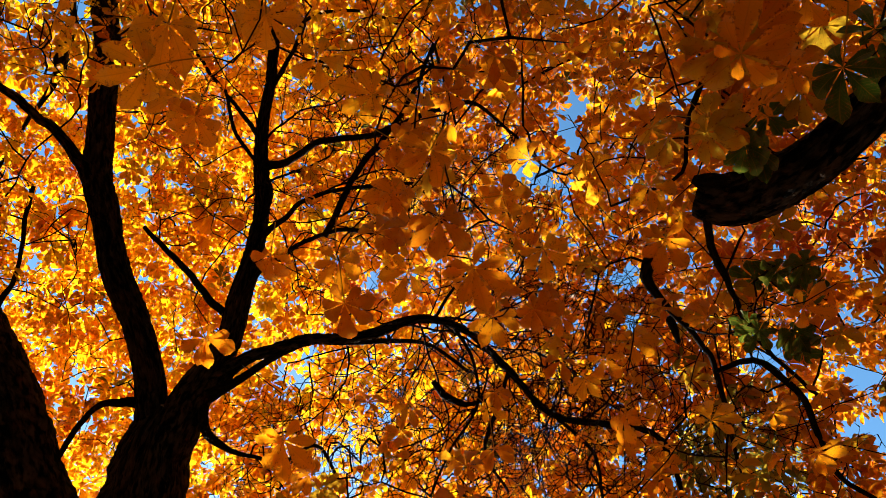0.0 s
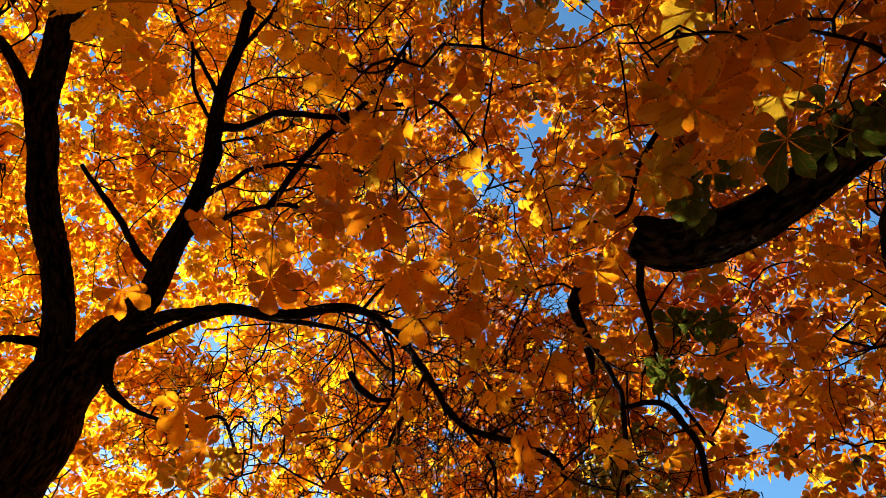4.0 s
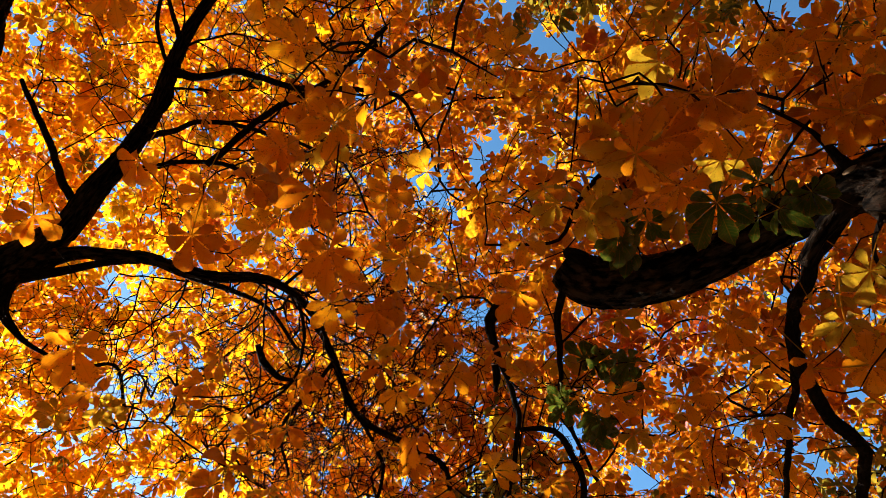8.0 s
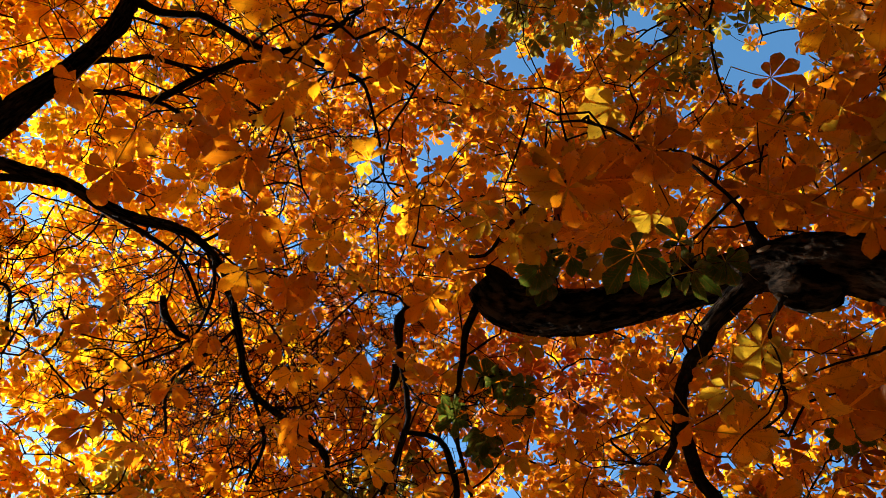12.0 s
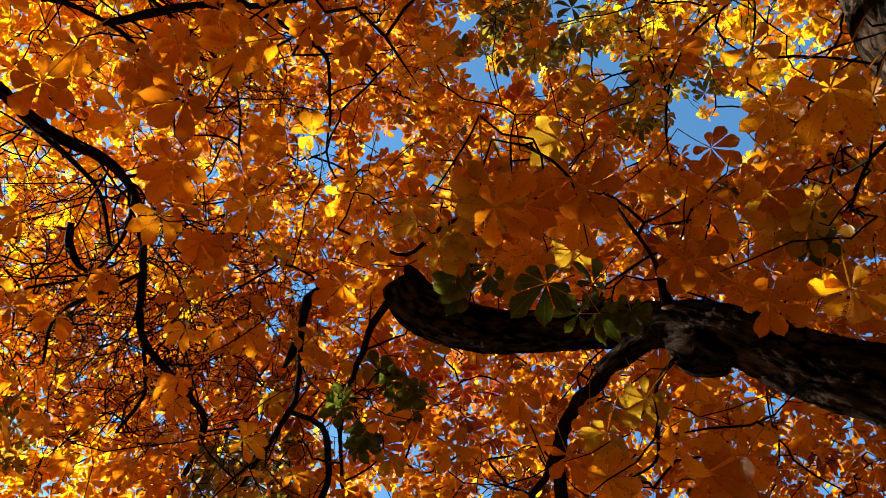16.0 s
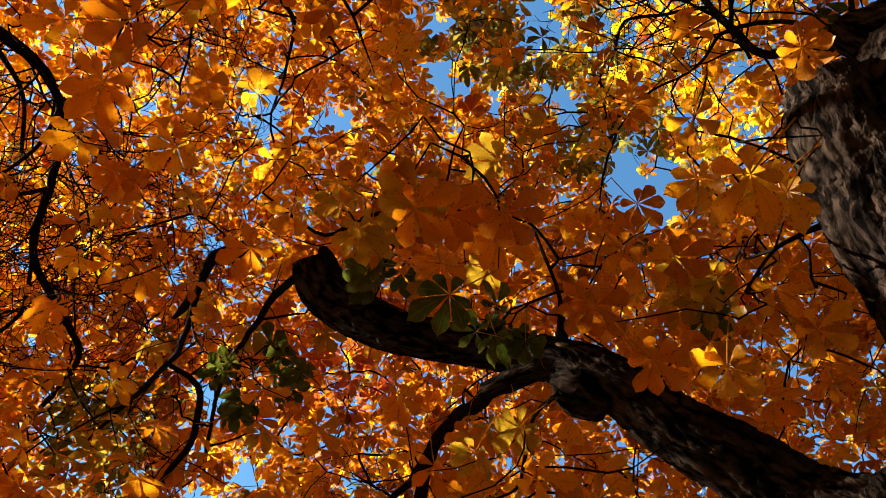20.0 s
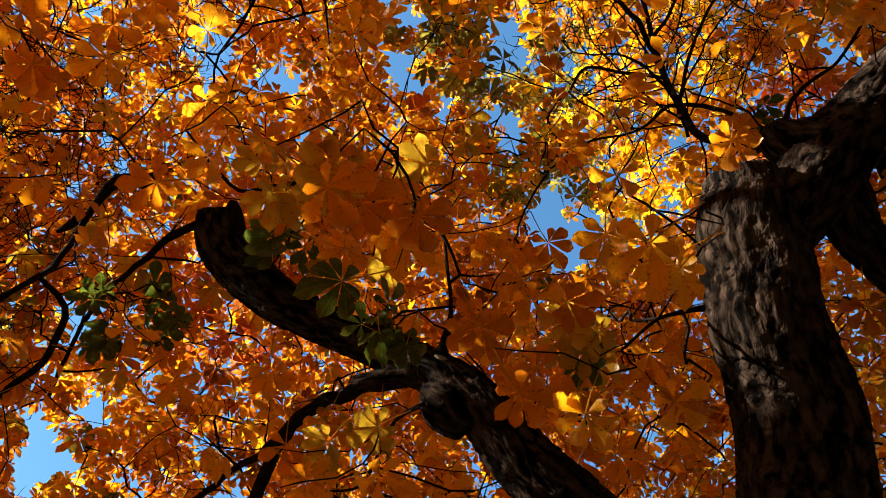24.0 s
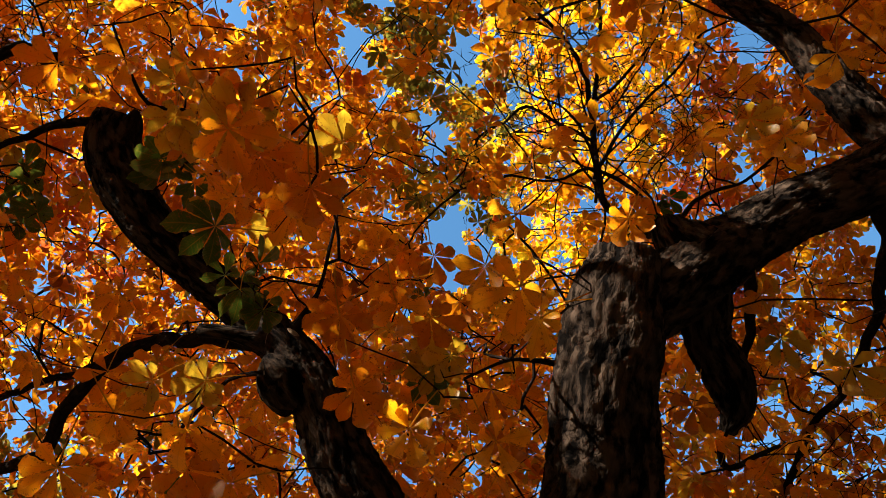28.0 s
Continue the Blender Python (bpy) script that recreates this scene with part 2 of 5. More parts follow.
def turn_to(normal, spin):
    """Rotation that takes z to the normal, after a spin about it."""
    return (Vector(normal).to_track_quat("Z", "Y").to_matrix() @ Matrix.Rotation(spin, 3, "Z"))


# ---- ground ----
grid = np.linspace(-1, 1, 61)
gx, gy = np.meshgrid(np.sign(grid) * np.abs(grid) ** 3 * 900, np.sign(grid) * np.abs(grid) ** 3 * 900, indexing="ij")
gz = np.array([noise.noise(Vector((x * 0.08, y * 0.08, 0))) * 0.25 - 0.1 for x, y in zip(gx.ravel(), gy.ravel())])
i, j = np.meshgrid(np.arange(60), np.arange(60), indexing="ij")
quads = np.stack([i * 61 + j, (i + 1) * 61 + j, (i + 1) * 61 + j + 1, i * 61 + j + 1], -1).reshape(-1, 4)
tagged(mesh_object("ground", np.stack([gx.ravel(), gy.ravel(), gz], 1), quads, LITTER), "grass strewn with fallen orange chestnut leaves", "ground", kind="structure")

# ---- unseen ring of foliage added to block low sky light all round ----
bv, bf = [], []
for k in range(121):
    a = k / 120 * 2 * math.pi
    for h in range(9):
        lump = noise.noise(Vector((math.cos(a) * 9, math.sin(a) * 9, h * 0.7))) * 3.5
        # Lower towards the sun, so that only sky light is blocked.
        lower = min(1.0, max(0.0, (abs((math.degrees(a) - SUN_AZIMUTH + 180) % 360 - 180) - 26) / 26))
        top = 10 + 13 * lower + 2.5 * noise.noise(Vector((math.cos(a) * 6, math.sin(a) * 6, 4)))
        r = 34 + lump - 5 * max(0, h - 5) / 3 * -1
        bv.append((r * math.sin(a), r * math.cos(a), -0.6 + (top + 0.6) * h / 8))
for k in range(120):
    for h in range(8):
        bf.append((k * 9 + h, k * 9 + 9 + h, k * 9 + 10 + h, k * 9 + h + 1))
n = Nodes("blocker_foliage")
dots = n.add("ShaderNodeTexVoronoi", {"Vector": n.add("ShaderNodeTexCoord").outputs["Object"], "Scale": 2.2})
far_tone = n.ramp(n.add("ShaderNodeSeparateColor", {0: dots.outputs["Color"]}).outputs[0], [(0.0, (0.015, 0.013, 0.006)), (0.6, (0.05, 0.026, 0.008)), (1.0, (0.09, 0.045, 0.01))])
n.tree.links.new(n.add("ShaderNodeBsdfPrincipled", {"Base Color": far_tone, "Roughness": 1.0}).outputs[0], n.out.inputs["Surface"])
tagged(mesh_object("backdrop", bv, bf, n.material), "unseen ring of dark foliage added to block low sky light", "backdrop", kind="structure")

# ---- trees: trunks and limbs ----
TREES, NODES = {}, {}


def tree(key, label, base):
    ob = tagged(new("horse_chestnut_tree"), label, "tree", "horse chestnuts round the glade")
    ob.location = base
    TREES[key], NODES[key] = ob, []
    return ob


def put(ob, key):
    """Hang a part, built in world places, under its tree."""
    ob.parent = TREES[key]
    ob.matrix_parent_inverse = Matrix.Translation(-TREES[key].location)
    return ob


COUNT = [0]


def limb(key, name, points, label=""):
    COUNT[0] += 1
    thick = max(p[3] for p in points)
    big = thick > 0.07
    path = smooth_path(points, (0.012 if key == "A" else 0.025) if big else 0.05)
    sides = (96 if key == "A" else 48) if big else 14 if thick > 0.03 else 9
    wob = np.array([noise.noise_vector(Vector(p[:3]) * 2.2 + Vector((COUNT[0], 0, 0))) for p in path])
    if name == "branch":
        kink = np.array([noise.noise_vector(Vector(p[:3]) * 7 + Vector((0, COUNT[0], 0))) for p in path])
        path[:, :3] += kink * np.minimum(path[:, 3:4] * 0.9, 0.03)
    path[:, :3] += wob * np.minimum(path[:, 3:4] * 0.6, 0.03)
    v, f, uv = tube(path, sides, 0.14, COUNT[0], 0.012 if big else 0.0)
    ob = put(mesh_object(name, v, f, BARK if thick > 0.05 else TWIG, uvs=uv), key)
    # closed ends
    bm = bmesh.new()
    bm.from_mesh(ob.data)
    for face in bmesh.ops.holes_fill(bm, edges=[e for e in bm.edges if e.is_boundary], sides=0)["faces"]:
        face.material_index = 1
    bm.to_mesh(ob.data)
    bm.free()
    ob.data.materials.append(CUT)
    if label:
        ob["label"] = label
    for p in path[::max(1, int(0.09 / np.linalg.norm(path[1, :3] - path[0, :3])))]:
        NODES[key].append(p)
    return ob


tree("A", "large old horse chestnut with sawn-off limbs and orange leaves", (2.0, -0.64, 0))
tree("B", "forked horse chestnut with bright yellow autumn crown", (-2.5, 4.9, 0))
tree("C", "leaning horse chestnut with dark trunk and yellow leaves", (-3.3, 4.4, 0))
limb("A", "trunk", [(2.0, -0.64, -0.25, 0.42), (2.0, -0.64, 0.15, 0.36), (2.02, -0.62, 0.7, 0.31), (2.0, -0.63, 1.6, 0.29), (1.99, -0.63, 2.5, 0.29), (1.98, -0.62, 3.0, 0.26), (1.98, -0.6, 3.2, 0.18)])
limb("B", "trunk", [(-2.55, 4.95, -0.25, 0.5), (-2.54, 4.9, 0.2, 0.42), (-2.52, 4.85, 1.0, 0.36), (-2.46, 4.65, 2.6, 0.33), (-2.4, 4.42, 4.2, 0.32), (-2.32, 4.21, 5.49, 0.305), (-2.14, 3.89, 5.63, 0.280), (-2.07, 3.64, 5.73, 0.256), (-2.01, 3.42, 5.83, 0.183), (-1.95, 3.27, 5.90, 0.081)])
limb("C", "trunk", [(-3.3, 4.45, -0.25, 0.46), (-3.3, 4.42, 0.2, 0.38), (-3.26, 4.35, 1.2, 0.33), (-3.12, 4.18, 3.0, 0.31), (-2.94, 3.97, 4.6, 0.3), (-2.85, 3.83, 5.2, 0.29)])
limb("A", "limb", [(2.03, -0.52, 3.10, 0.150), (2.00, -0.33, 3.30, 0.128), (1.92, -0.23, 3.40, 0.118), (1.85, -0.15, 3.47, 0.113), (1.77, -0.03, 3.59, 0.110), (1.70, 0.06, 3.70, 0.099), (1.65, 0.16, 3.81, 0.094), (1.60, 0.28, 3.92, 0.082), (1.58, 0.43, 4.02, 0.077), (1.55, 0.59, 4.12, 0.079), (1.50, 0.73, 4.21, 0.083), (1.44, 0.89, 4.32, 0.092), (1.35, 1.03, 4.42, 0.100), (1.25, 1.13, 4.52, 0.105), (1.17, 1.16, 4.59, 0.098), (1.12, 1.16, 4.62, 0.081)])
limb("A", "limb", [(1.97, -0.80, 3.12, 0.205), (1.84, -0.88, 3.32, 0.192), (1.69, -0.92, 3.49, 0.185), (1.58, -0.92, 3.60, 0.186), (1.45, -0.91, 3.71, 0.182), (1.32, -0.93, 3.84, 0.180), (1.21, -0.92, 3.96, 0.165), (1.13, -0.94, 4.06, 0.146), (1.07, -0.94, 4.13, 0.132)])
limb("A", "limb", [(1.24, -1.00, 3.93, 0.100), (1.13, -1.14, 4.07, 0.138), (1.04, -1.26, 4.17, 0.145), (0.97, -1.41, 4.26, 0.128), (0.83, -1.62, 4.38, 0.121), (0.70, -1.83, 4.46, 0.120), (0.56, -2.06, 4.55, 0.124), (0.34, -2.37, 4.72, 0.126), (0.05, -2.79, 4.97, 0.116), (-0.33, -3.29, 5.42, 0.098), (-0.94, -4.02, 6.26, 0.075)])
limb("A", "stub", [(1.11, -1.25, 4.14, 0.128), (1.21, -1.29, 4.06, 0.098), (1.30, -1.32, 4.01, 0.080), (1.37, -1.39, 3.96, 0.087), (1.44, -1.44, 3.91, 0.078), (1.51, -1.47, 3.88, 0.056), (1.58, -1.46, 3.85, 0.024)], "sawn-off dark limb stub")
limb("A", "burl", [(1.01, -1.23, 4.17, 0.125), (0.98, -1.15, 4.22, 0.088), (0.95, -1.12, 4.25, 0.067), (0.93, -1.11, 4.27, 0.040)], "knobbly bark burl")
limb("A", "limb", [(0.68, -2.55, 4.56, 0.098), (0.59, -2.34, 4.68, 0.100), (0.49, -2.14, 4.79, 0.099), (0.38, -1.99, 4.96, 0.092), (0.29, -1.89, 5.12, 0.084), (0.20, -1.77, 5.33, 0.079), (0.12, -1.63, 5.60, 0.071), (0.04, -1.48, 5.86, 0.066), (-0.07, -1.24, 6.37, 0.052)])
limb("A", "burl", [(1.71, 0.13, 3.67, 0.016), (1.71, 0.14, 3.68, 0.047), (1.70, 0.17, 3.71, 0.078), (1.68, 0.20, 3.75, 0.090), (1.66, 0.24, 3.78, 0.078), (1.65, 0.27, 3.81, 0.047), (1.65, 0.28, 3.82, 0.016)], "knobbly bark burl")
limb("A", "stub", [(1.60, 0.31, 3.90, 0.060), (1.61, 0.40, 3.91, 0.035), (1.61, 0.47, 3.91, 0.027), (1.63, 0.56, 3.92, 0.025)], "sawn-off dark limb stub")
limb("A", "branch", [(1.66, 0.30, 3.94, 0.030), (1.72, 0.47, 4.02, 0.029), (1.81, 0.65, 4.11, 0.030), (1.91, 0.81, 4.19, 0.029), (2.09, 1.01, 4.24, 0.030), (2.36, 1.17, 4.25, 0.031), (2.63, 1.27, 4.25, 0.030), (2.92, 1.54, 4.37, 0.027), (3.19, 1.84, 4.50, 0.024), (3.65, 2.27, 4.67, 0.021)])
limb("A", "branch", [(1.88, 0.76, 4.17, 0.023), (2.04, 0.95, 4.25, 0.020), (2.20, 1.13, 4.31, 0.018), (2.45, 1.42, 4.45, 0.016), (2.61, 1.61, 4.51, 0.016), (2.99, 2.02, 4.71, 0.013)])
limb("A", "branch", [(1.23, 1.10, 4.45, 0.047), (1.17, 1.07, 4.51, 0.050), (1.11, 1.07, 4.55, 0.038), (1.07, 1.07, 4.57, 0.017)])
limb("A", "branch", [(1.13, 1.19, 4.55, 0.025), (1.15, 1.28, 4.55, 0.019), (1.23, 1.43, 4.59, 0.017), (1.40, 1.71, 4.71, 0.014), (1.61, 1.98, 4.86, 0.013), (1.89, 2.28, 4.98, 0.012), (2.35, 2.68, 5.16, 0.011)])
limb("A", "branch", [(0.89, 1.31, 4.46, 0.026), (0.91, 1.37, 4.44, 0.030), (0.87, 1.46, 4.40, 0.026), (0.97, 1.59, 4.36, 0.015), (1.15, 1.76, 4.37, 0.013), (1.26, 1.94, 4.41, 0.014), (1.36, 2.24, 4.38, 0.010), (1.46, 2.53, 4.37, 0.008)])
limb("A", "branch", [(1.26, 1.94, 4.41, 0.011), (1.42, 1.89, 4.43, 0.015), (1.65, 2.04, 4.42, 0.016), (1.78, 2.26, 4.38, 0.014), (1.92, 2.49, 4.38, 0.013), (2.17, 2.67, 4.41, 0.012)])
limb("A", "stub", [(1.03, 1.71, 4.51, 0.021), (1.06, 1.76, 4.48, 0.019), (1.08, 1.82, 4.46, 0.010)], "sawn-off dark limb stub")
limb("A", "branch", [(1.05, -1.15, 4.26, 0.037), (1.12, -1.26, 4.66, 0.036), (1.21, -1.23, 5.06, 0.024), (1.25, -1.18, 5.37, 0.021), (1.15, -1.16, 5.64, 0.019), (0.99, -1.14, 5.93, 0.018), (0.70, -1.14, 6.27, 0.013), (0.39, -1.13, 6.62, 0.011), (0.09, -1.09, 7.19, 0.010)])
limb("A", "branch", [(1.00, -1.15, 5.92, 0.017), (0.75, -1.07, 6.25, 0.016), (0.57, -0.93, 6.56, 0.014), (0.46, -0.71, 6.74, 0.011), (0.30, -0.50, 6.94, 0.010)])
limb("A", "branch", [(1.21, -1.16, 5.61, 0.012), (1.07, -1.22, 5.78, 0.012), (0.89, -1.33, 5.95, 0.010), (0.70, -1.49, 6.13, 0.009), (0.56, -1.67, 6.39, 0.008), (0.33, -1.80, 6.58, 0.008)])
limb("A", "branch", [(1.13, -1.27, 4.65, 0.017), (1.14, -1.32, 5.30, 0.012), (1.17, -1.26, 5.62, 0.012), (1.18, -1.13, 5.73, 0.011), (1.32, -0.97, 5.80, 0.008), (1.38, -0.71, 5.91, 0.007)])
limb("A", "branch", [(1.05, -1.15, 5.90, 0.011), (1.02, -0.95, 6.04, 0.010), (0.99, -0.74, 6.18, 0.009), (1.14, -0.64, 6.23, 0.008)])
limb("A", "branch", [(0.84, -1.14, 6.10, 0.012), (0.70, -1.30, 6.26, 0.010), (0.40, -1.48, 6.48, 0.009), (0.12, -1.55, 6.81, 0.008)])
limb("A", "branch", [(1.04, -1.29, 4.58, 0.014), (1.06, -1.61, 5.20, 0.011), (1.01, -2.01, 5.62, 0.009), (0.81, -2.30, 5.89, 0.008)])
limb("A", "branch", [(0.98, -1.52, 4.37, 0.038), (1.40, -1.79, 4.60, 0.024), (1.85, -1.90, 4.62, 0.018), (2.24, -1.97, 4.55, 0.018), (2.19, -2.13, 4.61, 0.013), (2.18, -2.35, 4.76, 0.010)])
limb("A", "branch", [(0.66, -2.06, 4.56, 0.040), (1.23, -2.51, 4.82, 0.030), (1.80, -2.64, 4.90, 0.022), (2.08, -2.57, 4.89, 0.019), (2.48, -2.55, 4.83, 0.020), (2.86, -2.55, 4.78, 0.019)])
limb("A", "branch", [(1.62, 0.27, 3.72, 0.011), (1.73, 0.41, 3.79, 0.007), (1.89, 0.50, 3.78, 0.007), (2.02, 0.59, 3.79, 0.006), (2.11, 0.75, 3.88, 0.004)])
limb("A", "branch", [(1.21, 0.87, 5.15, 0.009), (1.22, 0.68, 5.02, 0.010), (1.11, 0.91, 4.87, 0.011), (1.09, 1.11, 4.79, 0.009), (0.90, 1.21, 4.76, 0.007), (0.79, 1.29, 4.82, 0.005)])
limb("A", "branch", [(1.50, 0.21, 3.81, 0.025), (1.38, 0.16, 3.92, 0.008), (1.27, 0.16, 4.07, 0.007), (1.19, 0.16, 4.22, 0.005)])
limb("A", "branch", [(1.46, -0.81, 3.90, 0.019), (1.41, -0.68, 3.82, 0.010), (1.34, -0.52, 3.65, 0.006), (1.32, -0.36, 3.46, 0.004)])
limb("B", "stem", [(-2.11, 3.83, 5.65, 0.181), (-2.08, 3.49, 5.80, 0.121), (-2.08, 3.16, 5.95, 0.102), (-2.12, 2.97, 6.03, 0.094), (-2.24, 2.70, 6.20, 0.095), (-2.39, 2.43, 6.38, 0.100), (-2.54, 2.08, 6.64, 0.098), (-2.64, 1.85, 6.85, 0.100), (-2.64, 1.51, 7.10, 0.094), (-2.67, 1.13, 7.38, 0.091), (-2.79, 0.66, 7.80, 0.094), (-2.92, 0.16, 8.24, 0.089), (-3.02, -0.49, 8.85, 0.070)])
limb("B", "stem", [(-2.07, 3.76, 5.69, 0.189), (-1.91, 3.42, 5.83, 0.162), (-1.79, 3.23, 5.92, 0.140), (-1.65, 3.04, 6.00, 0.110), (-1.52, 2.82, 6.10, 0.087), (-1.47, 2.63, 6.18, 0.079), (-1.42, 2.43, 6.32, 0.069), (-1.38, 2.22, 6.47, 0.058), (-1.38, 2.03, 6.66, 0.053), (-1.40, 1.79, 6.87, 0.050), (-1.41, 1.58, 7.07, 0.041), (-1.39, 1.24, 7.33, 0.035), (-1.36, 0.88, 7.60, 0.032), (-1.33, 0.64, 7.81, 0.028), (-1.28, 0.26, 8.09, 0.022)])
limb("B", "branch", [(-2.64, 1.88, 6.78, 0.070), (-2.77, 1.67, 6.82, 0.042), (-2.92, 1.45, 6.80, 0.036), (-3.10, 1.32, 6.86, 0.032), (-3.26, 1.20, 6.91, 0.029), (-3.56, 0.98, 7.01, 0.024), (-3.97, 0.75, 7.22, 0.017)])
limb("B", "limb", [(-1.71, 3.15, 5.95, 0.079), (-1.40, 2.90, 5.95, 0.040), (-1.18, 2.78, 5.89, 0.034), (-0.92, 2.66, 5.84, 0.033), (-0.69, 2.62, 5.80, 0.031), (-0.46, 2.57, 5.77, 0.028), (-0.23, 2.47, 5.76, 0.025), (-0.04, 2.43, 5.72, 0.021), (0.18, 2.48, 5.64, 0.017), (0.43, 2.66, 5.51, 0.015), (0.72, 2.92, 5.40, 0.014), (1.12, 2.98, 5.37, 0.013), (1.37, 3.03, 5.35, 0.011), (1.51, 3.26, 5.25, 0.010), (1.60, 3.53, 5.24, 0.007)])
limb("B", "limb", [(-1.63, 3.16, 5.89, 0.047), (-1.40, 3.01, 5.90, 0.028), (-1.14, 2.81, 5.88, 0.023), (-0.91, 2.67, 5.83, 0.019)])
limb("B", "limb", [(-0.92, 2.66, 5.84, 0.024), (-0.69, 2.67, 5.83, 0.021), (-0.35, 2.66, 5.84, 0.018), (-0.08, 2.68, 5.83, 0.013), (0.19, 2.90, 5.84, 0.012)])
limb("B", "branch", [(-0.06, 2.43, 5.72, 0.012), (0.06, 2.25, 5.80, 0.009), (0.17, 2.13, 5.85, 0.006)])
limb("B", "branch", [(-1.39, 1.79, 6.87, 0.039), (-1.17, 1.70, 6.80, 0.028), (-0.94, 1.55, 6.76, 0.025), (-0.60, 1.47, 6.68, 0.022), (-0.35, 1.38, 6.62, 0.021), (-0.11, 1.26, 6.56, 0.018), (0.16, 1.18, 6.54, 0.014), (0.42, 1.31, 6.32, 0.009), (0.62, 1.46, 6.04, 0.007)])
limb("B", "branch", [(-0.82, 2.04, 6.22, 0.024), (-0.73, 1.89, 6.31, 0.023), (-0.58, 1.62, 6.51, 0.021), (-0.42, 1.45, 6.58, 0.020), (-0.22, 1.16, 6.82, 0.015), (-0.10, 0.87, 7.05, 0.012)])
limb("B", "branch", [(-1.38, 2.22, 6.47, 0.027), (-1.16, 2.03, 6.44, 0.020), (-0.90, 1.83, 6.42, 0.016), (-0.42, 1.75, 6.46, 0.013), (-0.18, 1.74, 6.46, 0.010)])
limb("B", "branch", [(-1.47, 2.63, 6.18, 0.030), (-1.25, 2.29, 6.22, 0.013), (-0.80, 2.03, 6.22, 0.014), (-0.53, 2.02, 6.23, 0.016), (-0.25, 2.07, 6.20, 0.013)])
limb("B", "branch", [(-1.57, 2.65, 6.17, 0.030), (-1.81, 2.49, 6.35, 0.025), (-2.04, 2.35, 6.52, 0.022), (-2.32, 2.25, 6.78, 0.016)])
limb("B", "branch", [(-1.40, 1.62, 7.06, 0.025), (-1.64, 1.40, 7.26, 0.016), (-1.90, 1.18, 7.47, 0.015), (-2.12, 0.90, 7.70, 0.013)])
limb("B", "branch", [(-1.42, 1.36, 7.28, 0.022), (-1.22, 1.00, 7.54, 0.017), (-1.11, 0.76, 7.76, 0.015), (-0.71, 0.73, 7.88, 0.013), (-0.34, 0.87, 8.04, 0.012)])
limb("B", "branch", [(-1.38, 2.13, 6.56, 0.024), (-1.27, 1.84, 6.63, 0.015), (-1.52, 1.50, 6.78, 0.014), (-1.64, 1.22, 7.01, 0.012)])
limb("B", "branch", [(-0.06, 2.85, 5.65, 0.018), (0.02, 2.93, 5.61, 0.026), (0.12, 2.97, 5.57, 0.021), (0.21, 2.96, 5.54, 0.014), (0.37, 2.87, 5.53, 0.009)])
limb("B", "branch", [(-2.13, 3.24, 5.91, 0.043), (-2.39, 3.20, 5.82, 0.023), (-2.55, 3.33, 5.76, 0.020), (-2.67, 3.51, 5.68, 0.020), (-2.80, 3.66, 5.51, 0.014)])
limb("B", "branch", [(-1.69, 3.24, 5.86, 0.040), (-1.62, 3.42, 5.72, 0.033), (-1.40, 3.43, 5.61, 0.016), (-1.07, 3.41, 5.51, 0.013), (-0.82, 3.25, 5.47, 0.011), (-0.67, 3.46, 5.38, 0.011)])
limb("B", "branch", [(0.07, 2.44, 5.69, 0.012), (0.21, 2.67, 5.61, 0.011), (0.24, 2.94, 5.50, 0.009), (0.08, 3.18, 5.39, 0.008), (-0.06, 3.55, 5.34, 0.008)])
limb("B", "branch", [(0.43, 2.66, 5.51, 0.013), (0.36, 2.94, 5.44, 0.012), (0.30, 3.21, 5.38, 0.011), (0.46, 3.51, 5.36, 0.009)])
limb("B", "branch", [(0.72, 2.92, 5.40, 0.012), (0.98, 3.13, 5.30, 0.012), (1.06, 3.47, 5.27, 0.011)])
limb("C", "stem", [(-2.70, 4.01, 5.25, 0.287), (-2.88, 3.66, 5.51, 0.277), (-3.07, 3.30, 5.78, 0.259), (-3.40, 2.97, 6.14, 0.244), (-3.75, 2.61, 6.51, 0.232), (-4.15, 2.12, 7.05, 0.218), (-4.54, 1.51, 7.76, 0.194), (-5.05, 0.77, 8.74, 0.159)])
limb("C", "branch", [(-3.75, 2.53, 6.55, 0.025), (-3.53, 1.97, 6.90, 0.014), (-3.30, 1.49, 7.33, 0.017), (-3.19, 1.30, 7.52, 0.030), (-3.12, 1.09, 7.62, 0.057), (-3.12, 0.92, 7.80, 0.038), (-3.15, 0.68, 8.01, 0.018)])
limb("C", "branch", [(-3.40, 2.89, 6.17, 0.034), (-3.12, 2.44, 6.37, 0.015), (-3.08, 2.13, 6.50, 0.017), (-3.00, 1.86, 6.62, 0.014)])

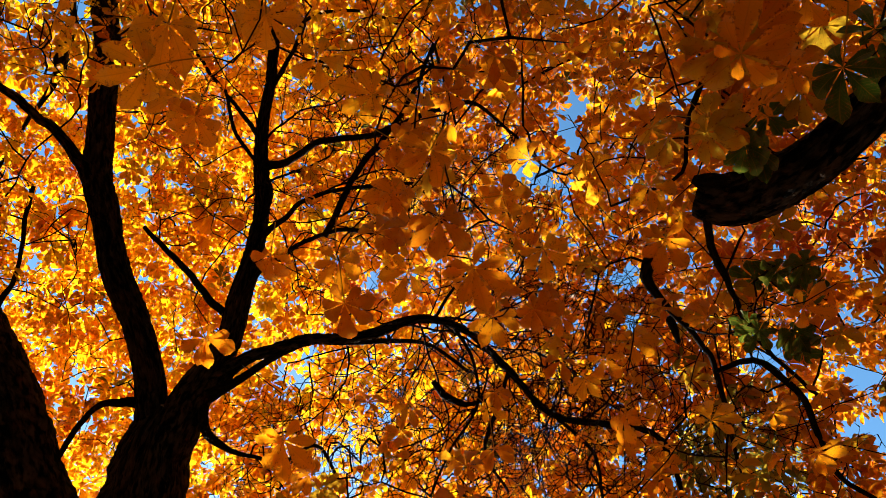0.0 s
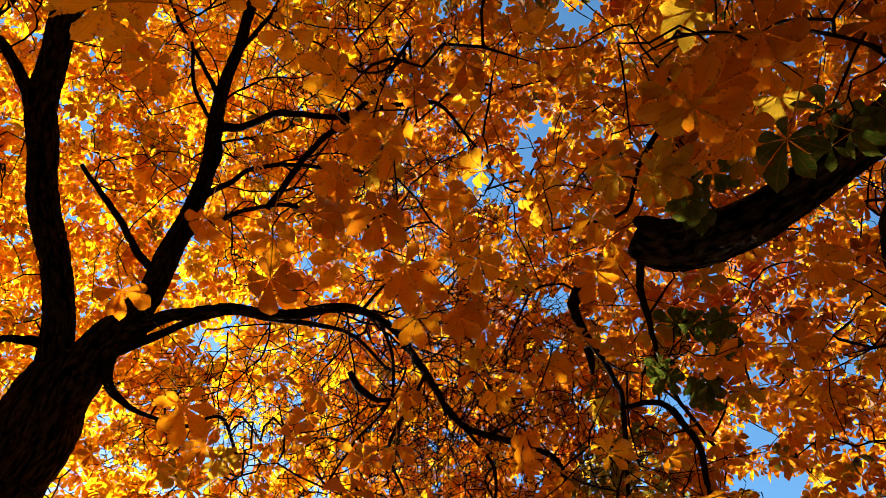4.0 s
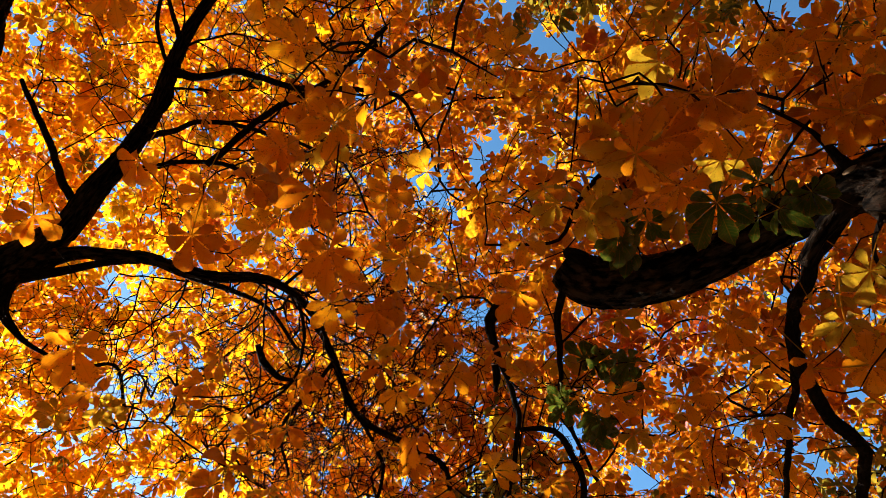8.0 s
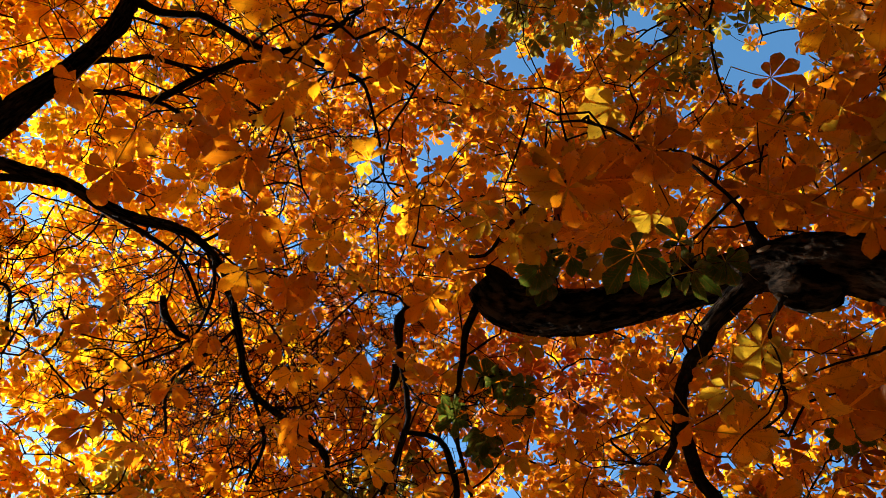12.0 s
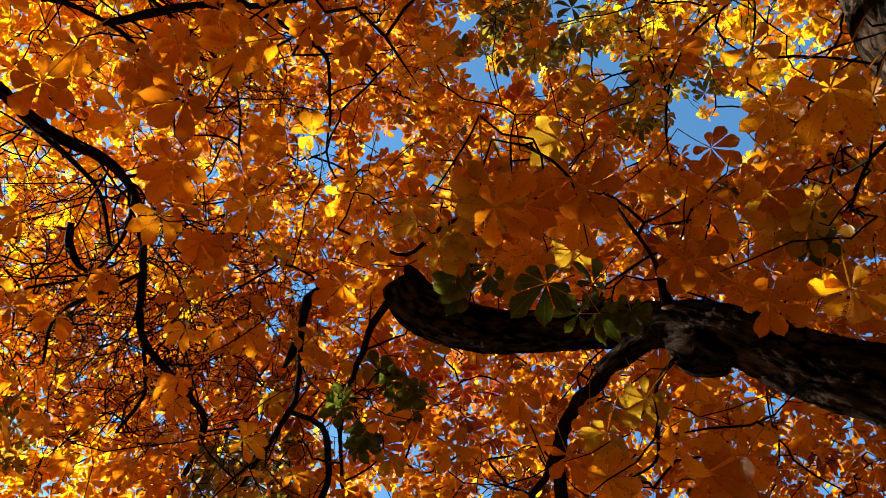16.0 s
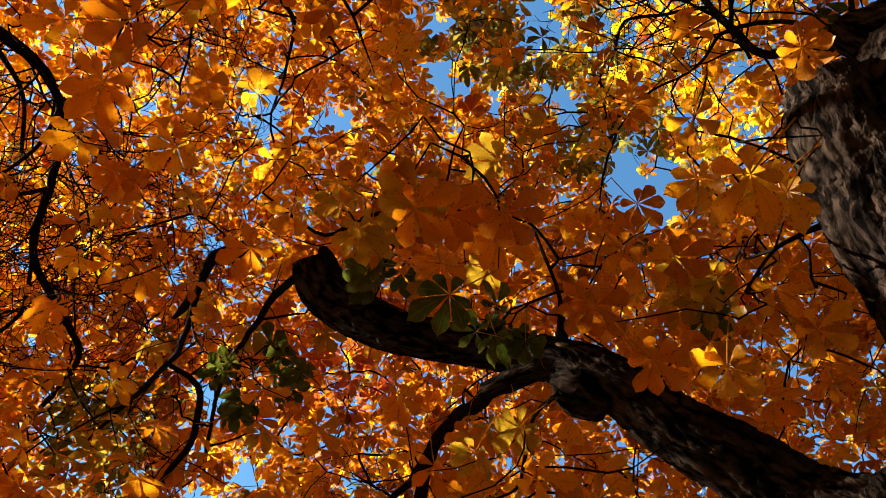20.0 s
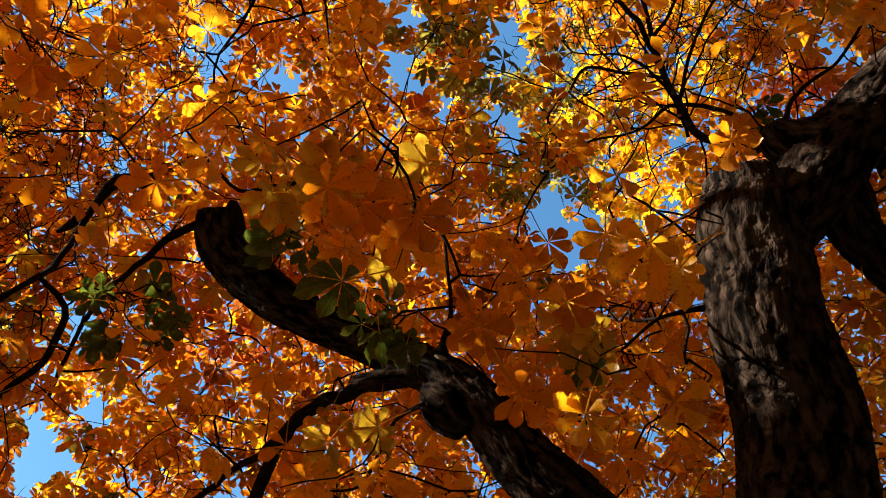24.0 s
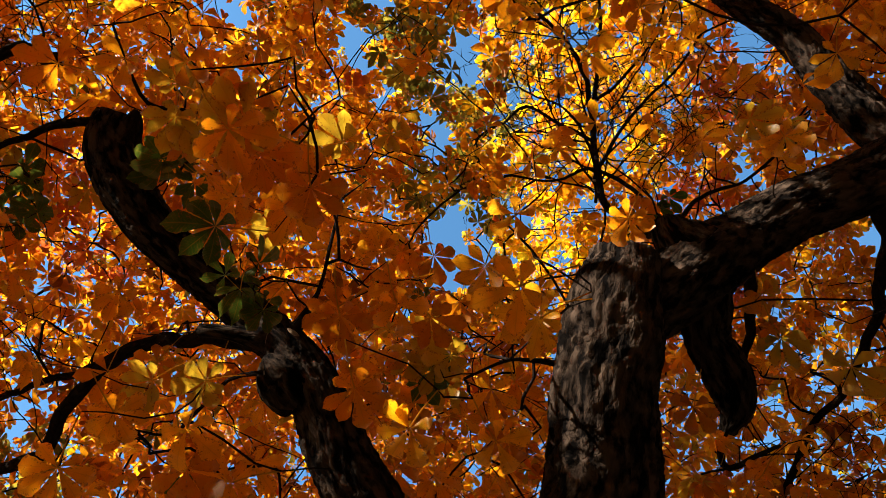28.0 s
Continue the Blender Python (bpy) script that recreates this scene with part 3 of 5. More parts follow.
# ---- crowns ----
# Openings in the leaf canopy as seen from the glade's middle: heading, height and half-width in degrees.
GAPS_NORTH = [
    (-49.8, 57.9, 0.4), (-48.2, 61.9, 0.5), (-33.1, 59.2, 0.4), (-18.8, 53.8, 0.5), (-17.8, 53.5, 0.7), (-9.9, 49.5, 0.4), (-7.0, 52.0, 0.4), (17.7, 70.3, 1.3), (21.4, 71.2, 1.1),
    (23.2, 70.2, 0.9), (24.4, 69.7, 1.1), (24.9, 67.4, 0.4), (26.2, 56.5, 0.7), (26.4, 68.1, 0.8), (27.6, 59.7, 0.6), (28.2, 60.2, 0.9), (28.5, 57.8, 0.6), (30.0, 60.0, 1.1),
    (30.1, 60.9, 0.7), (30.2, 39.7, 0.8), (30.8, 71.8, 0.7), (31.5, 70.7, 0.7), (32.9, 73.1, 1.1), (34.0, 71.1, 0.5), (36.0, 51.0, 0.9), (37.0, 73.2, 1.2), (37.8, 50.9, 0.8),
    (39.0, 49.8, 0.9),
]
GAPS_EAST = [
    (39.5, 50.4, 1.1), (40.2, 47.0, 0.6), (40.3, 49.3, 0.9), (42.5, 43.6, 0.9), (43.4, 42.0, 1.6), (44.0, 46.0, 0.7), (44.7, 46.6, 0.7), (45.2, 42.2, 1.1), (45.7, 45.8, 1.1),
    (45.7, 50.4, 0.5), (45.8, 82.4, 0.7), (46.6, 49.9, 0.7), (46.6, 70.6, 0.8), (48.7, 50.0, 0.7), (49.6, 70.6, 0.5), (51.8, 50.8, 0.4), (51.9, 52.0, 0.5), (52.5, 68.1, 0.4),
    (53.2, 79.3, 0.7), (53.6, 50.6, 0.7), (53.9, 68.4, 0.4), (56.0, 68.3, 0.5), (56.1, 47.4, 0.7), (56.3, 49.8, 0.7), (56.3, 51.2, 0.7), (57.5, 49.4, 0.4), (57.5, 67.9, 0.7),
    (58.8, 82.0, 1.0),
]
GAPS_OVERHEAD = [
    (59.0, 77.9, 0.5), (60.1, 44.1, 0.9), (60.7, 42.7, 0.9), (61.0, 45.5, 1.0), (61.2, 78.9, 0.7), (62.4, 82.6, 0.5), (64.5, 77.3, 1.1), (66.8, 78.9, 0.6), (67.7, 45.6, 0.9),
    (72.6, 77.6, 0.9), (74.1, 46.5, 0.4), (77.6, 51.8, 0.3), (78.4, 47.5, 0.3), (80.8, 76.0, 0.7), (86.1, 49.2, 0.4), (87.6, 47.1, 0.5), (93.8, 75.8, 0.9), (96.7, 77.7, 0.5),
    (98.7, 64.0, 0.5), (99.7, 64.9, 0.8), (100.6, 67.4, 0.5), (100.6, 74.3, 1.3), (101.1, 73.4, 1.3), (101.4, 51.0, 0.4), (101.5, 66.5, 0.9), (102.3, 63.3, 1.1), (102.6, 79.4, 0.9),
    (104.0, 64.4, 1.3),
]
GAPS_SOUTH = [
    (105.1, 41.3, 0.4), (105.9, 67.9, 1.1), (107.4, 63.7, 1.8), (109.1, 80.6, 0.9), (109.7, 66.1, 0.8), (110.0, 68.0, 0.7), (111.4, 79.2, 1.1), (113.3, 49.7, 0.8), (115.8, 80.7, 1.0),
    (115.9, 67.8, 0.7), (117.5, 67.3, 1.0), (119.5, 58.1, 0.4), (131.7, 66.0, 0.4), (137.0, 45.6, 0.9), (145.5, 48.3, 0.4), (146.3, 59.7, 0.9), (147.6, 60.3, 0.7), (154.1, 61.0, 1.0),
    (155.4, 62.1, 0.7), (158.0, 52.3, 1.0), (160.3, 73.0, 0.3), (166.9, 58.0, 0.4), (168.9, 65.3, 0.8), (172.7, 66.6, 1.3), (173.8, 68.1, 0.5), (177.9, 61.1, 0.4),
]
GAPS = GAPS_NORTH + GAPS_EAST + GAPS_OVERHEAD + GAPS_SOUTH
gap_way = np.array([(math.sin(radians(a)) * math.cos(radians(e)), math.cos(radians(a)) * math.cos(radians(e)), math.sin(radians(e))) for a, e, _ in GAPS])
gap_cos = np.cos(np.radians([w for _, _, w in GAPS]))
rng = np.random.default_rng(7)
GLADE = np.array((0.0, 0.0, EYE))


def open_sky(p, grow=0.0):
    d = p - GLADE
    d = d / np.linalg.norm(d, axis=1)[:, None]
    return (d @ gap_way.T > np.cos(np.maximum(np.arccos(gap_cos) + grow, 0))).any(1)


def directions(count, low=22.0):
    z = rng.uniform(math.sin(radians(low)), 1, count)
    a = rng.uniform(0, 2 * math.pi, count)
    return np.stack([np.sin(a) * np.sqrt(1 - z * z), np.cos(a) * np.sqrt(1 - z * z), z], 1), a


def heading_gap(a, centre):
    return np.abs((np.degrees(a) - centre + 180) % 360 - 180)


# Late green patches, and shaded clusters painted dark beside the sky gaps.
GREEN_SHADE_ZONES = [(114.4, 76.8, 3.5), (100.1, 71.3, 3.0), (117.3, 77.3, 3.0), (82.8, 80.7, 3.5), (30.7, 45.1, 4.0), (33.1, 44.8, 3.0), (109.0, 68.8, 3.0), (103.0, 78.7, 3.5), (68.8, 80.3, 2.5), (63.4, 39.8, 4.0), (30.4, 46.5, 3.0), (7.2, 41.7, 3.0)]
RED_ZONES = [(53.1, 56.0, 4.0), (143.9, 59.6, 5.0), (168.1, 66.6, 4.0), (48.4, 56.9, 4.0)]
SUNLIT_ZONES = [(139.5, 74.6, 8.0), (158.3, 75.0, 6.0), (122.5, 65.7, 4.0)]


def within_zone(p, zones, grow=1.0):
    d = p - GLADE
    d = d / np.linalg.norm(d, axis=1)[:, None]
    inside = np.zeros(len(p), bool)
    for a, e, w in zones:
        v = np.array((math.sin(radians(a)) * math.cos(radians(e)), math.cos(radians(a)) * math.cos(radians(e)), math.sin(radians(e))))
        inside |= d @ v > math.cos(radians(w * grow))
    return inside


wood = {k: np.array(v) for k, v in NODES.items()}
stout = np.concatenate([w[(w[:, 3] > 0.022) & (np.linalg.norm(w[:, :3] - GLADE, axis=1) < 6.3)] for w in wood.values()])
stout_far = np.linalg.norm(stout[:, :3] - GLADE, axis=1)
stout_way = (stout[:, :3] - GLADE) / stout_far[:, None]


def before_wood(p, margin):
    """Whether a spray would hang between the glade's middle and a stout limb."""
    far = np.linalg.norm(p - GLADE, axis=1)
    d = (p - GLADE) / far[:, None]
    near_it = np.arccos(np.clip(d @ stout_way.T, -1, 1)) < (stout[:, 3] / stout_far)[None] + (margin / far)[:, None]
    return (near_it & (far[:, None] < stout_far[None] + 0.2)).any(1)


SUNLIT = [(1.09, -0.90, 3.92, 0.22), (1.22, -0.88, 3.80, 0.18), (1.31, -0.77, 3.74, 0.19), (1.45, -0.76, 3.62, 0.18), (0.74, -1.57, 4.27, 0.24), (1.64, 0.10, 3.64, 0.19), (1.75, -0.12, 3.47, 0.22), (1.90, -0.20, 3.34, 0.24), (0.31, -1.89, 4.95, 0.17), (-0.71, 0.43, 3.34, 0.24), (-0.88, 0.62, 4.00, 0.24), (-0.48, 0.34, 3.58, 0.1), (0.26, 0.77, 4.92, 0.17), (0.35, 0.95, 4.40, 0.17), (1.37, -0.03, 4.38, 0.16), (1.54, -0.31, 3.97, 0.14), (0.20, -1.64, 4.58, 0.14)]
def in_beam(p, radius):
    """Whether a place lies in one of the sunbeams that reach the limbs and the lit leaves."""
    hit = np.zeros(len(p), bool)
    for *spot, wide in SUNLIT:
        d = p - np.array(spot)
        along = d @ np.array(to_sun)
        hit |= (np.linalg.norm(d - along[:, None] * np.array(to_sun), axis=1) < wide * radius) & (along > 0.2)
    return hit


# the shell of leaves that closes the glade overhead and around
way, az = directions(27000, -4.0)
side = heading_gap(az, -30) < 50
keep = rng.random(len(way)) < np.where(heading_gap(az, 52) < 138, 1.0, 0.35)
keep &= rng.random(len(way)) < np.where(side & (way[:, 2] > 0.5), 0.95, 1.0)
# Low leaves, out of view, are added thinly to shade limbs and ground.
keep &= rng.random(len(way)) < np.where(way[:, 2] < 0.36, 0.12, 1.0)
way, az, side = way[keep], az[keep], side[keep]
dist = np.clip(rng.normal(6.2, 0.95, len(way)), 4.6, 9.5)
dist = np.where(side, np.clip(rng.normal(6.9, 0.8, len(way)), 5.5, 9.5), dist)
dist = np.where(within_zone(GLADE + way, SUNLIT_ZONES), np.clip(rng.normal(8.2, 0.5, len(way)), 7.2, 9.5), dist)
shell = GLADE + way * dist[:, None]
# sprays that hang inside it
way, az = directions(300, 36.0)
inner = (GLADE + way * rng.uniform(3.4, 5.0, len(way))[:, None])[heading_gap(az, 80) < 110]
sprays = np.concatenate([inner, shell])
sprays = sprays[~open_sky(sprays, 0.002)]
sprays = sprays[~in_beam(sprays, 0.7)]
sprays = sprays[~before_wood(sprays, 0.3)]

# every spray hangs on the tree whose wood is nearest
near = np.stack([np.linalg.norm(sprays[:, None] - w[None, ::4, :3], axis=2).min(1) for w in wood.values()], 1)
owner = near.argmin(1)
LEAVES = {}


def grow(key, ends):
    """Twigs that join each spray to the nearest wood, thicker where many meet."""
    limbs = wood[key]
    room = len(limbs) + len(ends) * 14
    at, came = np.zeros((room, 3)), np.full(room, -1)
    at[:len(limbs)] = limbs[:, :3]
    size, cost = len(limbs), np.zeros(room)
    chains = []
    order = np.argsort(np.linalg.norm(ends[:, None] - limbs[None, ::3, :3], axis=2).min(1))
    for e in ends[order]:
        d = np.linalg.norm(at[:size] - e, axis=1)
        j = int(np.argmin(d + 0.12 * cost[:size]))
        gap = d[j]
        k = max(3, min(13, int(gap / 0.11)))
        start = at[j]
        way = e - start
        ctrl = start + way * rng.uniform(0.3, 0.7) + rng.normal(0, 0.16, 3) * gap + np.array([0, 0, 0.1]) * gap
        chain = [j]
        for s in np.arange(1, k + 1) / k:
            at[size] = (1 - s) ** 2 * start + 2 * s * (1 - s) * ctrl + s * s * e + (np.array(noise.noise_vector(Vector(e * 3) + Vector((s * 2.6 * gap, 7, 0)))) * 0.09 * math.sin(math.pi * s) * min(gap, 0.8) + rng.normal(0, 0.006, 3)) * (s < 1)
            came[size], cost[size] = chain[-1], cost[chain[-1]] + gap / k
            chain.append(size)
            size += 1
        chains.append(chain)
    load = np.zeros(size)
    for chain in chains:
        load[chain[-1]] += 1
    for i in range(size - 1, len(limbs) - 1, -1):
        if came[i] >= 0:
            load[came[i]] += load[i]
    vs, fs, us, base = [], [], [], 0
    for chain in chains:
        r = np.minimum(0.0024 * np.maximum(load[chain], 1) ** 0.32, 0.0068)
        r[0] = r[1]
        r[-1] *= 0.6
        v, f, u = tube(np.column_stack([at[chain], r]), 4)
        vs.append(v), fs.append(f + base), us.append(u)
        base += len(v)
    return np.concatenate(vs), np.concatenate(fs), np.concatenate(us), [(at[c[-1]], at[c[-1]] - at[c[-2]]) for c in chains]


def crown_mesh(key, name, material, places, shapes, scale):
    """Many leaves in one mesh."""
    vs, fs, us, base = [], [], [], 0
    for p in places:
        v, f, u = shapes[rng.integers(len(shapes))]
        normal = Vector((rng.normal(0, 0.55), rng.normal(0, 0.55), 1)).normalized()
        m = np.array(turn_to(normal, rng.uniform(0, 6.28)))
        vs.append(v @ m.T * rng.uniform(*scale) + p), fs.append(f + base), us.append(u)
        base += len(v)
    if not vs:
        return None
    return put(tagged(mesh_object(name, np.concatenate(vs), np.concatenate(fs), material, uvs=np.concatenate(us)), kind="stuff"), key)


# ---- the large leaves that hang nearest, one by one ----
FINE = [leaf_shape(rng, 1) for _ in range(14)]
BLADES = {}
for kind, material in BLADE.items():
    for s, (v, f, u) in enumerate(FINE):
        ob = mesh_object("leaf", v, f, material, uvs=u)
        BLADES[kind, s] = ob.data
        bpy.data.objects.remove(ob)
ob = mesh_object("stalk", *tube(smooth_path([(0, 0, 0, 0.009), (0, -0.25, 0.06, 0.007), (0.03, -0.55, 0.22, 0.009)], 0.12), 5)[:2], BLADE["v"])
STALK = ob.data
bpy.data.objects.remove(ob)
HOLDS = {k: [] for k in wood}
SHADE = {"y": "yellow palmate leaf, coloured as if sunlit", "g": "late dark green palmate leaf", "v": "olive yellow palmate leaf"}


def near_leaf(place, size, kind, normal, ahead, key):
    """One large leaf; ahead: the way of its middle leaflet."""
    if in_beam(np.array([place]), 0.75)[0]:
        return
    z, y = Vector(normal).normalized(), Vector(ahead)
    y = (y - z * y.dot(z)).normalized()
    x = y.cross(z)
    m = Matrix((x, y, z)).transposed().to_4x4()
    m = Matrix.Translation(place) @ m @ Matrix.Diagonal((size, size, size, 1))
    leaf = new("leaf", BLADES[kind, int(rng.integers(len(FINE)))])
    leaf.parent = TREES[key]
    leaf.matrix_parent_inverse = Matrix.Translation(-TREES[key].location)
    leaf.matrix_basis = m
    if kind in SHADE:
        leaf["label"] = SHADE[kind]
    stalk = new("stalk", STALK)
    stalk.parent = leaf
    HOLDS[key].append(tuple(m @ Vector((0.03, -0.55, 0.22))))


near_leaf((-0.68, 0.41, 3.27), 0.25, "y", (-0.16, 0.20, 0.97), (-0.95, 0.23, -0.20), "B")
near_leaf((-0.86, 0.61, 3.94), 0.24, "y", (-0.16, -0.24, 0.96), (-0.89, 0.43, -0.04), "B")
near_leaf((-0.67, 0.33, 3.41), 0.25, "y", (-0.30, -0.45, 0.84), (-0.37, 0.60, 0.19), "B")
near_leaf((-0.80, 0.67, 3.89), 0.26, "y", (-0.37, 0.28, 0.89), (-0.32, 0.86, -0.40), "B")
near_leaf((-0.49, 0.33, 3.65), 0.27, "y", (-0.37, 0.27, 0.89), (-0.03, 0.95, -0.30), "B")
near_leaf((0.25, 0.73, 4.83), 0.24, "y", (0.33, 0.14, 0.93), (-0.06, 0.95, -0.12), "A")
near_leaf((0.34, 0.94, 4.38), 0.25, "y", (-0.26, 0.16, 0.95), (-0.86, -0.35, -0.18), "A")
near_leaf((0.69, 1.19, 4.90), 0.28, "y", (0.11, 0.33, 0.94), (0.19, 0.92, -0.34), "A")
near_leaf((0.63, 1.46, 4.91), 0.26, "o", (0.11, 0.65, 0.75), (-0.19, 0.72, -0.60), "A")
near_leaf((-0.01, 0.77, 3.28), 0.24, "o", (0.18, 0.28, 0.94), (0.04, 0.95, -0.29), "B")
near_leaf((-0.39, 1.24, 4.04), 0.28, "o", (0.14, 0.29, 0.95), (0.20, 0.92, -0.32), "B")
near_leaf((-0.31, 1.20, 3.63), 0.26, "o", (-0.36, 0.61, 0.71), (0.11, 0.76, -0.59), "B")
near_leaf((-1.05, 1.86, 4.45), 0.26, "o", (-0.53, 0.64, 0.56), (0.08, 0.62, -0.64), "B")
near_leaf((-0.20, 1.02, 4.15), 0.28, "o", (0.10, 0.36, 0.93), (0.51, 0.78, -0.36), "B")
near_leaf((0.83, 0.69, 3.86), 0.27, "v", (-0.11, 0.29, 0.95), (0.93, 0.34, 0.00), "A")
near_leaf((1.08, 0.81, 4.13), 0.25, "g", (0.45, 0.09, 0.89), (0.51, 0.79, -0.34), "A")
near_leaf((0.91, 0.39, 3.29), 0.25, "g", (0.09, -0.03, 1.00), (0.05, 0.90, 0.03), "A")
near_leaf((1.55, 1.67, 4.84), 0.27, "g", (0.39, 0.49, 0.78), (-0.78, -0.09, 0.46), "A")
near_leaf((1.71, 1.63, 4.77), 0.25, "g", (0.34, 0.74, 0.58), (0.88, -0.26, -0.19), "A")
near_leaf((1.21, 1.49, 4.01), 0.24, "g", (0.30, 0.46, 0.84), (-0.47, 0.83, -0.29), "A")
near_leaf((1.68, 1.86, 4.61), 0.28, "g", (0.21, 0.57, 0.80), (0.46, 0.63, -0.57), "A")
near_leaf((0.08, 0.93, 3.33), 0.24, "o", (0.04, 0.45, 0.89), (0.35, 0.82, -0.44), "B")
near_leaf((-0.04, 0.69, 3.61), 0.25, "o", (0.24, 0.11, 0.96), (-0.40, 0.84, 0.00), "B")
near_leaf((0.61, 0.33, 3.22), 0.27, "v", (0.37, 0.43, 0.82), (-0.16, 0.90, -0.40), "A")
near_leaf((-0.25, 0.63, 4.08), 0.28, "o", (0.07, 0.03, 1.00), (-0.95, -0.30, 0.07), "B")
near_leaf((0.63, 0.66, 5.38), 0.26, "y", (0.18, 0.37, 0.91), (0.50, 0.76, -0.41), "A")
near_leaf((0.03, 0.66, 4.82), 0.28, "o", (0.23, 0.17, 0.96), (0.53, 0.80, -0.27), "B")
near_leaf((-0.86, 1.08, 6.11), 0.25, "y", (-0.02, -0.06, 1.00), (0.50, 0.76, 0.06), "B")
near_leaf((-0.71, 1.35, 4.32), 0.26, "o", (-0.42, 0.35, 0.84), (-0.14, 0.89, -0.44), "B")
near_leaf((-2.00, 0.53, 5.45), 0.26, "y", (-0.43, 0.14, 0.89), (0.74, 0.37, 0.30), "B")
near_leaf((-2.06, 1.57, 6.15), 0.27, "y", (-0.07, 0.21, 0.98), (0.50, 0.83, -0.14), "B")
near_leaf((0.70, 2.97, 6.51), 0.27, "y", (-0.16, 0.44, 0.88), (0.51, 0.80, -0.31), "A")
near_leaf((-0.52, 1.67, 3.54), 0.27, "o", (-0.31, 0.55, 0.78), (0.07, 0.81, -0.55), "B")
near_leaf((-0.60, 2.89, 4.72), 0.25, "v", (-0.21, 0.75, 0.63), (0.11, 0.60, -0.67), "B")
near_leaf((0.34, 1.10, 3.86), 0.25, "o", (0.24, 0.41, 0.88), (0.17, 0.87, -0.46), "A")
near_leaf((0.22, 1.00, 4.22), 0.24, "o", (-0.15, 0.52, 0.84), (-0.46, 0.70, -0.52), "A")
near_leaf((-0.72, 0.41, 4.35), 0.25, "y", (-0.31, -0.28, 0.91), (0.30, 0.60, 0.28), "B")
near_leaf((0.71, 1.01, 5.13), 0.26, "o", (0.05, 0.26, 0.96), (0.88, 0.45, -0.17), "A")
near_leaf((0.75, 0.96, 4.12), 0.25, "o", (0.39, -0.05, 0.92), (0.76, 0.58, -0.29), "A")
near_leaf((0.73, 1.03, 3.80), 0.25, "o", (0.14, 0.58, 0.80), (-0.18, 0.80, -0.54), "A")
near_leaf((-0.41, 0.49, 3.95), 0.28, "o", (-0.02, 0.12, 0.99), (0.18, 0.93, -0.11), "B")
near_leaf((-0.15, 0.71, 3.77), 0.25, "o", (-0.21, 0.09, 0.97), (0.80, 0.48, 0.13), "B")
near_leaf((0.18, 1.37, 3.87), 0.25, "o", (0.14, 0.09, 0.99), (0.39, 0.88, -0.13), "A")
near_leaf((-0.11, 1.10, 3.66), 0.25, "o", (0.28, 0.33, 0.90), (-0.29, 0.91, -0.24), "B")
near_leaf((0.39, 1.43, 4.13), 0.27, "o", (0.16, 0.25, 0.96), (0.52, 0.80, -0.29), "A")
near_leaf((1.32, 0.64, 4.30), 0.26, "v", (0.33, 0.06, 0.94), (0.27, 0.91, -0.15), "A")
near_leaf((1.71, 1.17, 4.80), 0.24, "y", (0.03, 0.52, 0.85), (0.94, 0.26, -0.20), "A")
near_leaf((1.63, 0.63, 4.29), 0.28, "g", (0.51, 0.02, 0.86), (0.32, 0.90, -0.22), "A")
near_leaf((1.69, 0.55, 4.49), 0.27, "g", (0.29, 0.37, 0.88), (0.94, 0.01, -0.32), "A")
near_leaf((2.05, 0.51, 4.95), 0.25, "g", (0.55, 0.09, 0.83), (0.66, -0.46, -0.38), "A")
near_leaf((1.22, 0.89, 4.36), 0.26, "g", (0.58, -0.17, 0.79), (0.52, 0.79, -0.21), "A")
near_leaf((0.85, 0.18, 4.05), 0.27, "v", (0.16, -0.34, 0.93), (-0.51, 0.59, 0.30), "A")
near_leaf((1.47, -0.02, 4.55), 0.28, "y", (0.46, -0.02, 0.89), (-0.83, 0.10, 0.43), "A")
near_leaf((1.21, -0.11, 3.78), 0.25, "o", (0.51, 0.04, 0.86), (0.44, 0.84, -0.31), "A")
near_leaf((0.57, 0.34, 3.26), 0.26, "o", (0.02, 0.24, 0.97), (0.79, 0.56, -0.15), "A")
near_leaf((1.04, 0.27, 3.87), 0.27, "o", (0.25, 0.43, 0.86), (-0.14, 0.90, -0.41), "A")
near_leaf((1.09, 0.50, 3.94), 0.25, "o", (0.34, -0.11, 0.94), (0.93, 0.07, -0.33), "A")
near_leaf((0.78, 0.76, 4.07), 0.27, "v", (0.36, -0.10, 0.93), (-0.90, 0.08, 0.36), "A")
near_leaf((1.38, 0.04, 3.89), 0.27, "o", (0.23, -0.05, 0.97), (0.83, 0.50, -0.17), "A")
near_leaf((-0.60, 2.71, 4.49), 0.25, "v", (-0.12, 0.76, 0.64), (0.69, 0.52, -0.48), "B")
near_leaf((-0.81, 2.89, 4.55), 0.26, "v", (0.18, 0.66, 0.73), (-0.19, 0.71, -0.59), "B")
near_leaf((-0.83, 1.44, 3.80), 0.25, "o", (-0.34, 0.45, 0.82), (0.35, 0.87, -0.33), "B")
near_leaf((1.85, 0.72, 3.98), 0.28, "o", (0.50, 0.26, 0.83), (0.67, 0.45, -0.54), "A")
near_leaf((1.55, 0.42, 3.52), 0.25, "v", (0.65, 0.33, 0.68), (0.11, 0.83, -0.51), "A")
near_leaf((1.72, 0.66, 3.49), 0.26, "o", (0.69, 0.10, 0.71), (0.42, 0.73, -0.51), "A")
near_leaf((0.79, -0.35, 3.06), 0.26, "y", (0.30, -0.20, 0.93), (0.54, 0.75, -0.01), "A")
near_leaf((1.25, -0.39, 3.74), 0.24, "y", (0.32, -0.33, 0.89), (-0.21, 0.73, 0.35), "A")
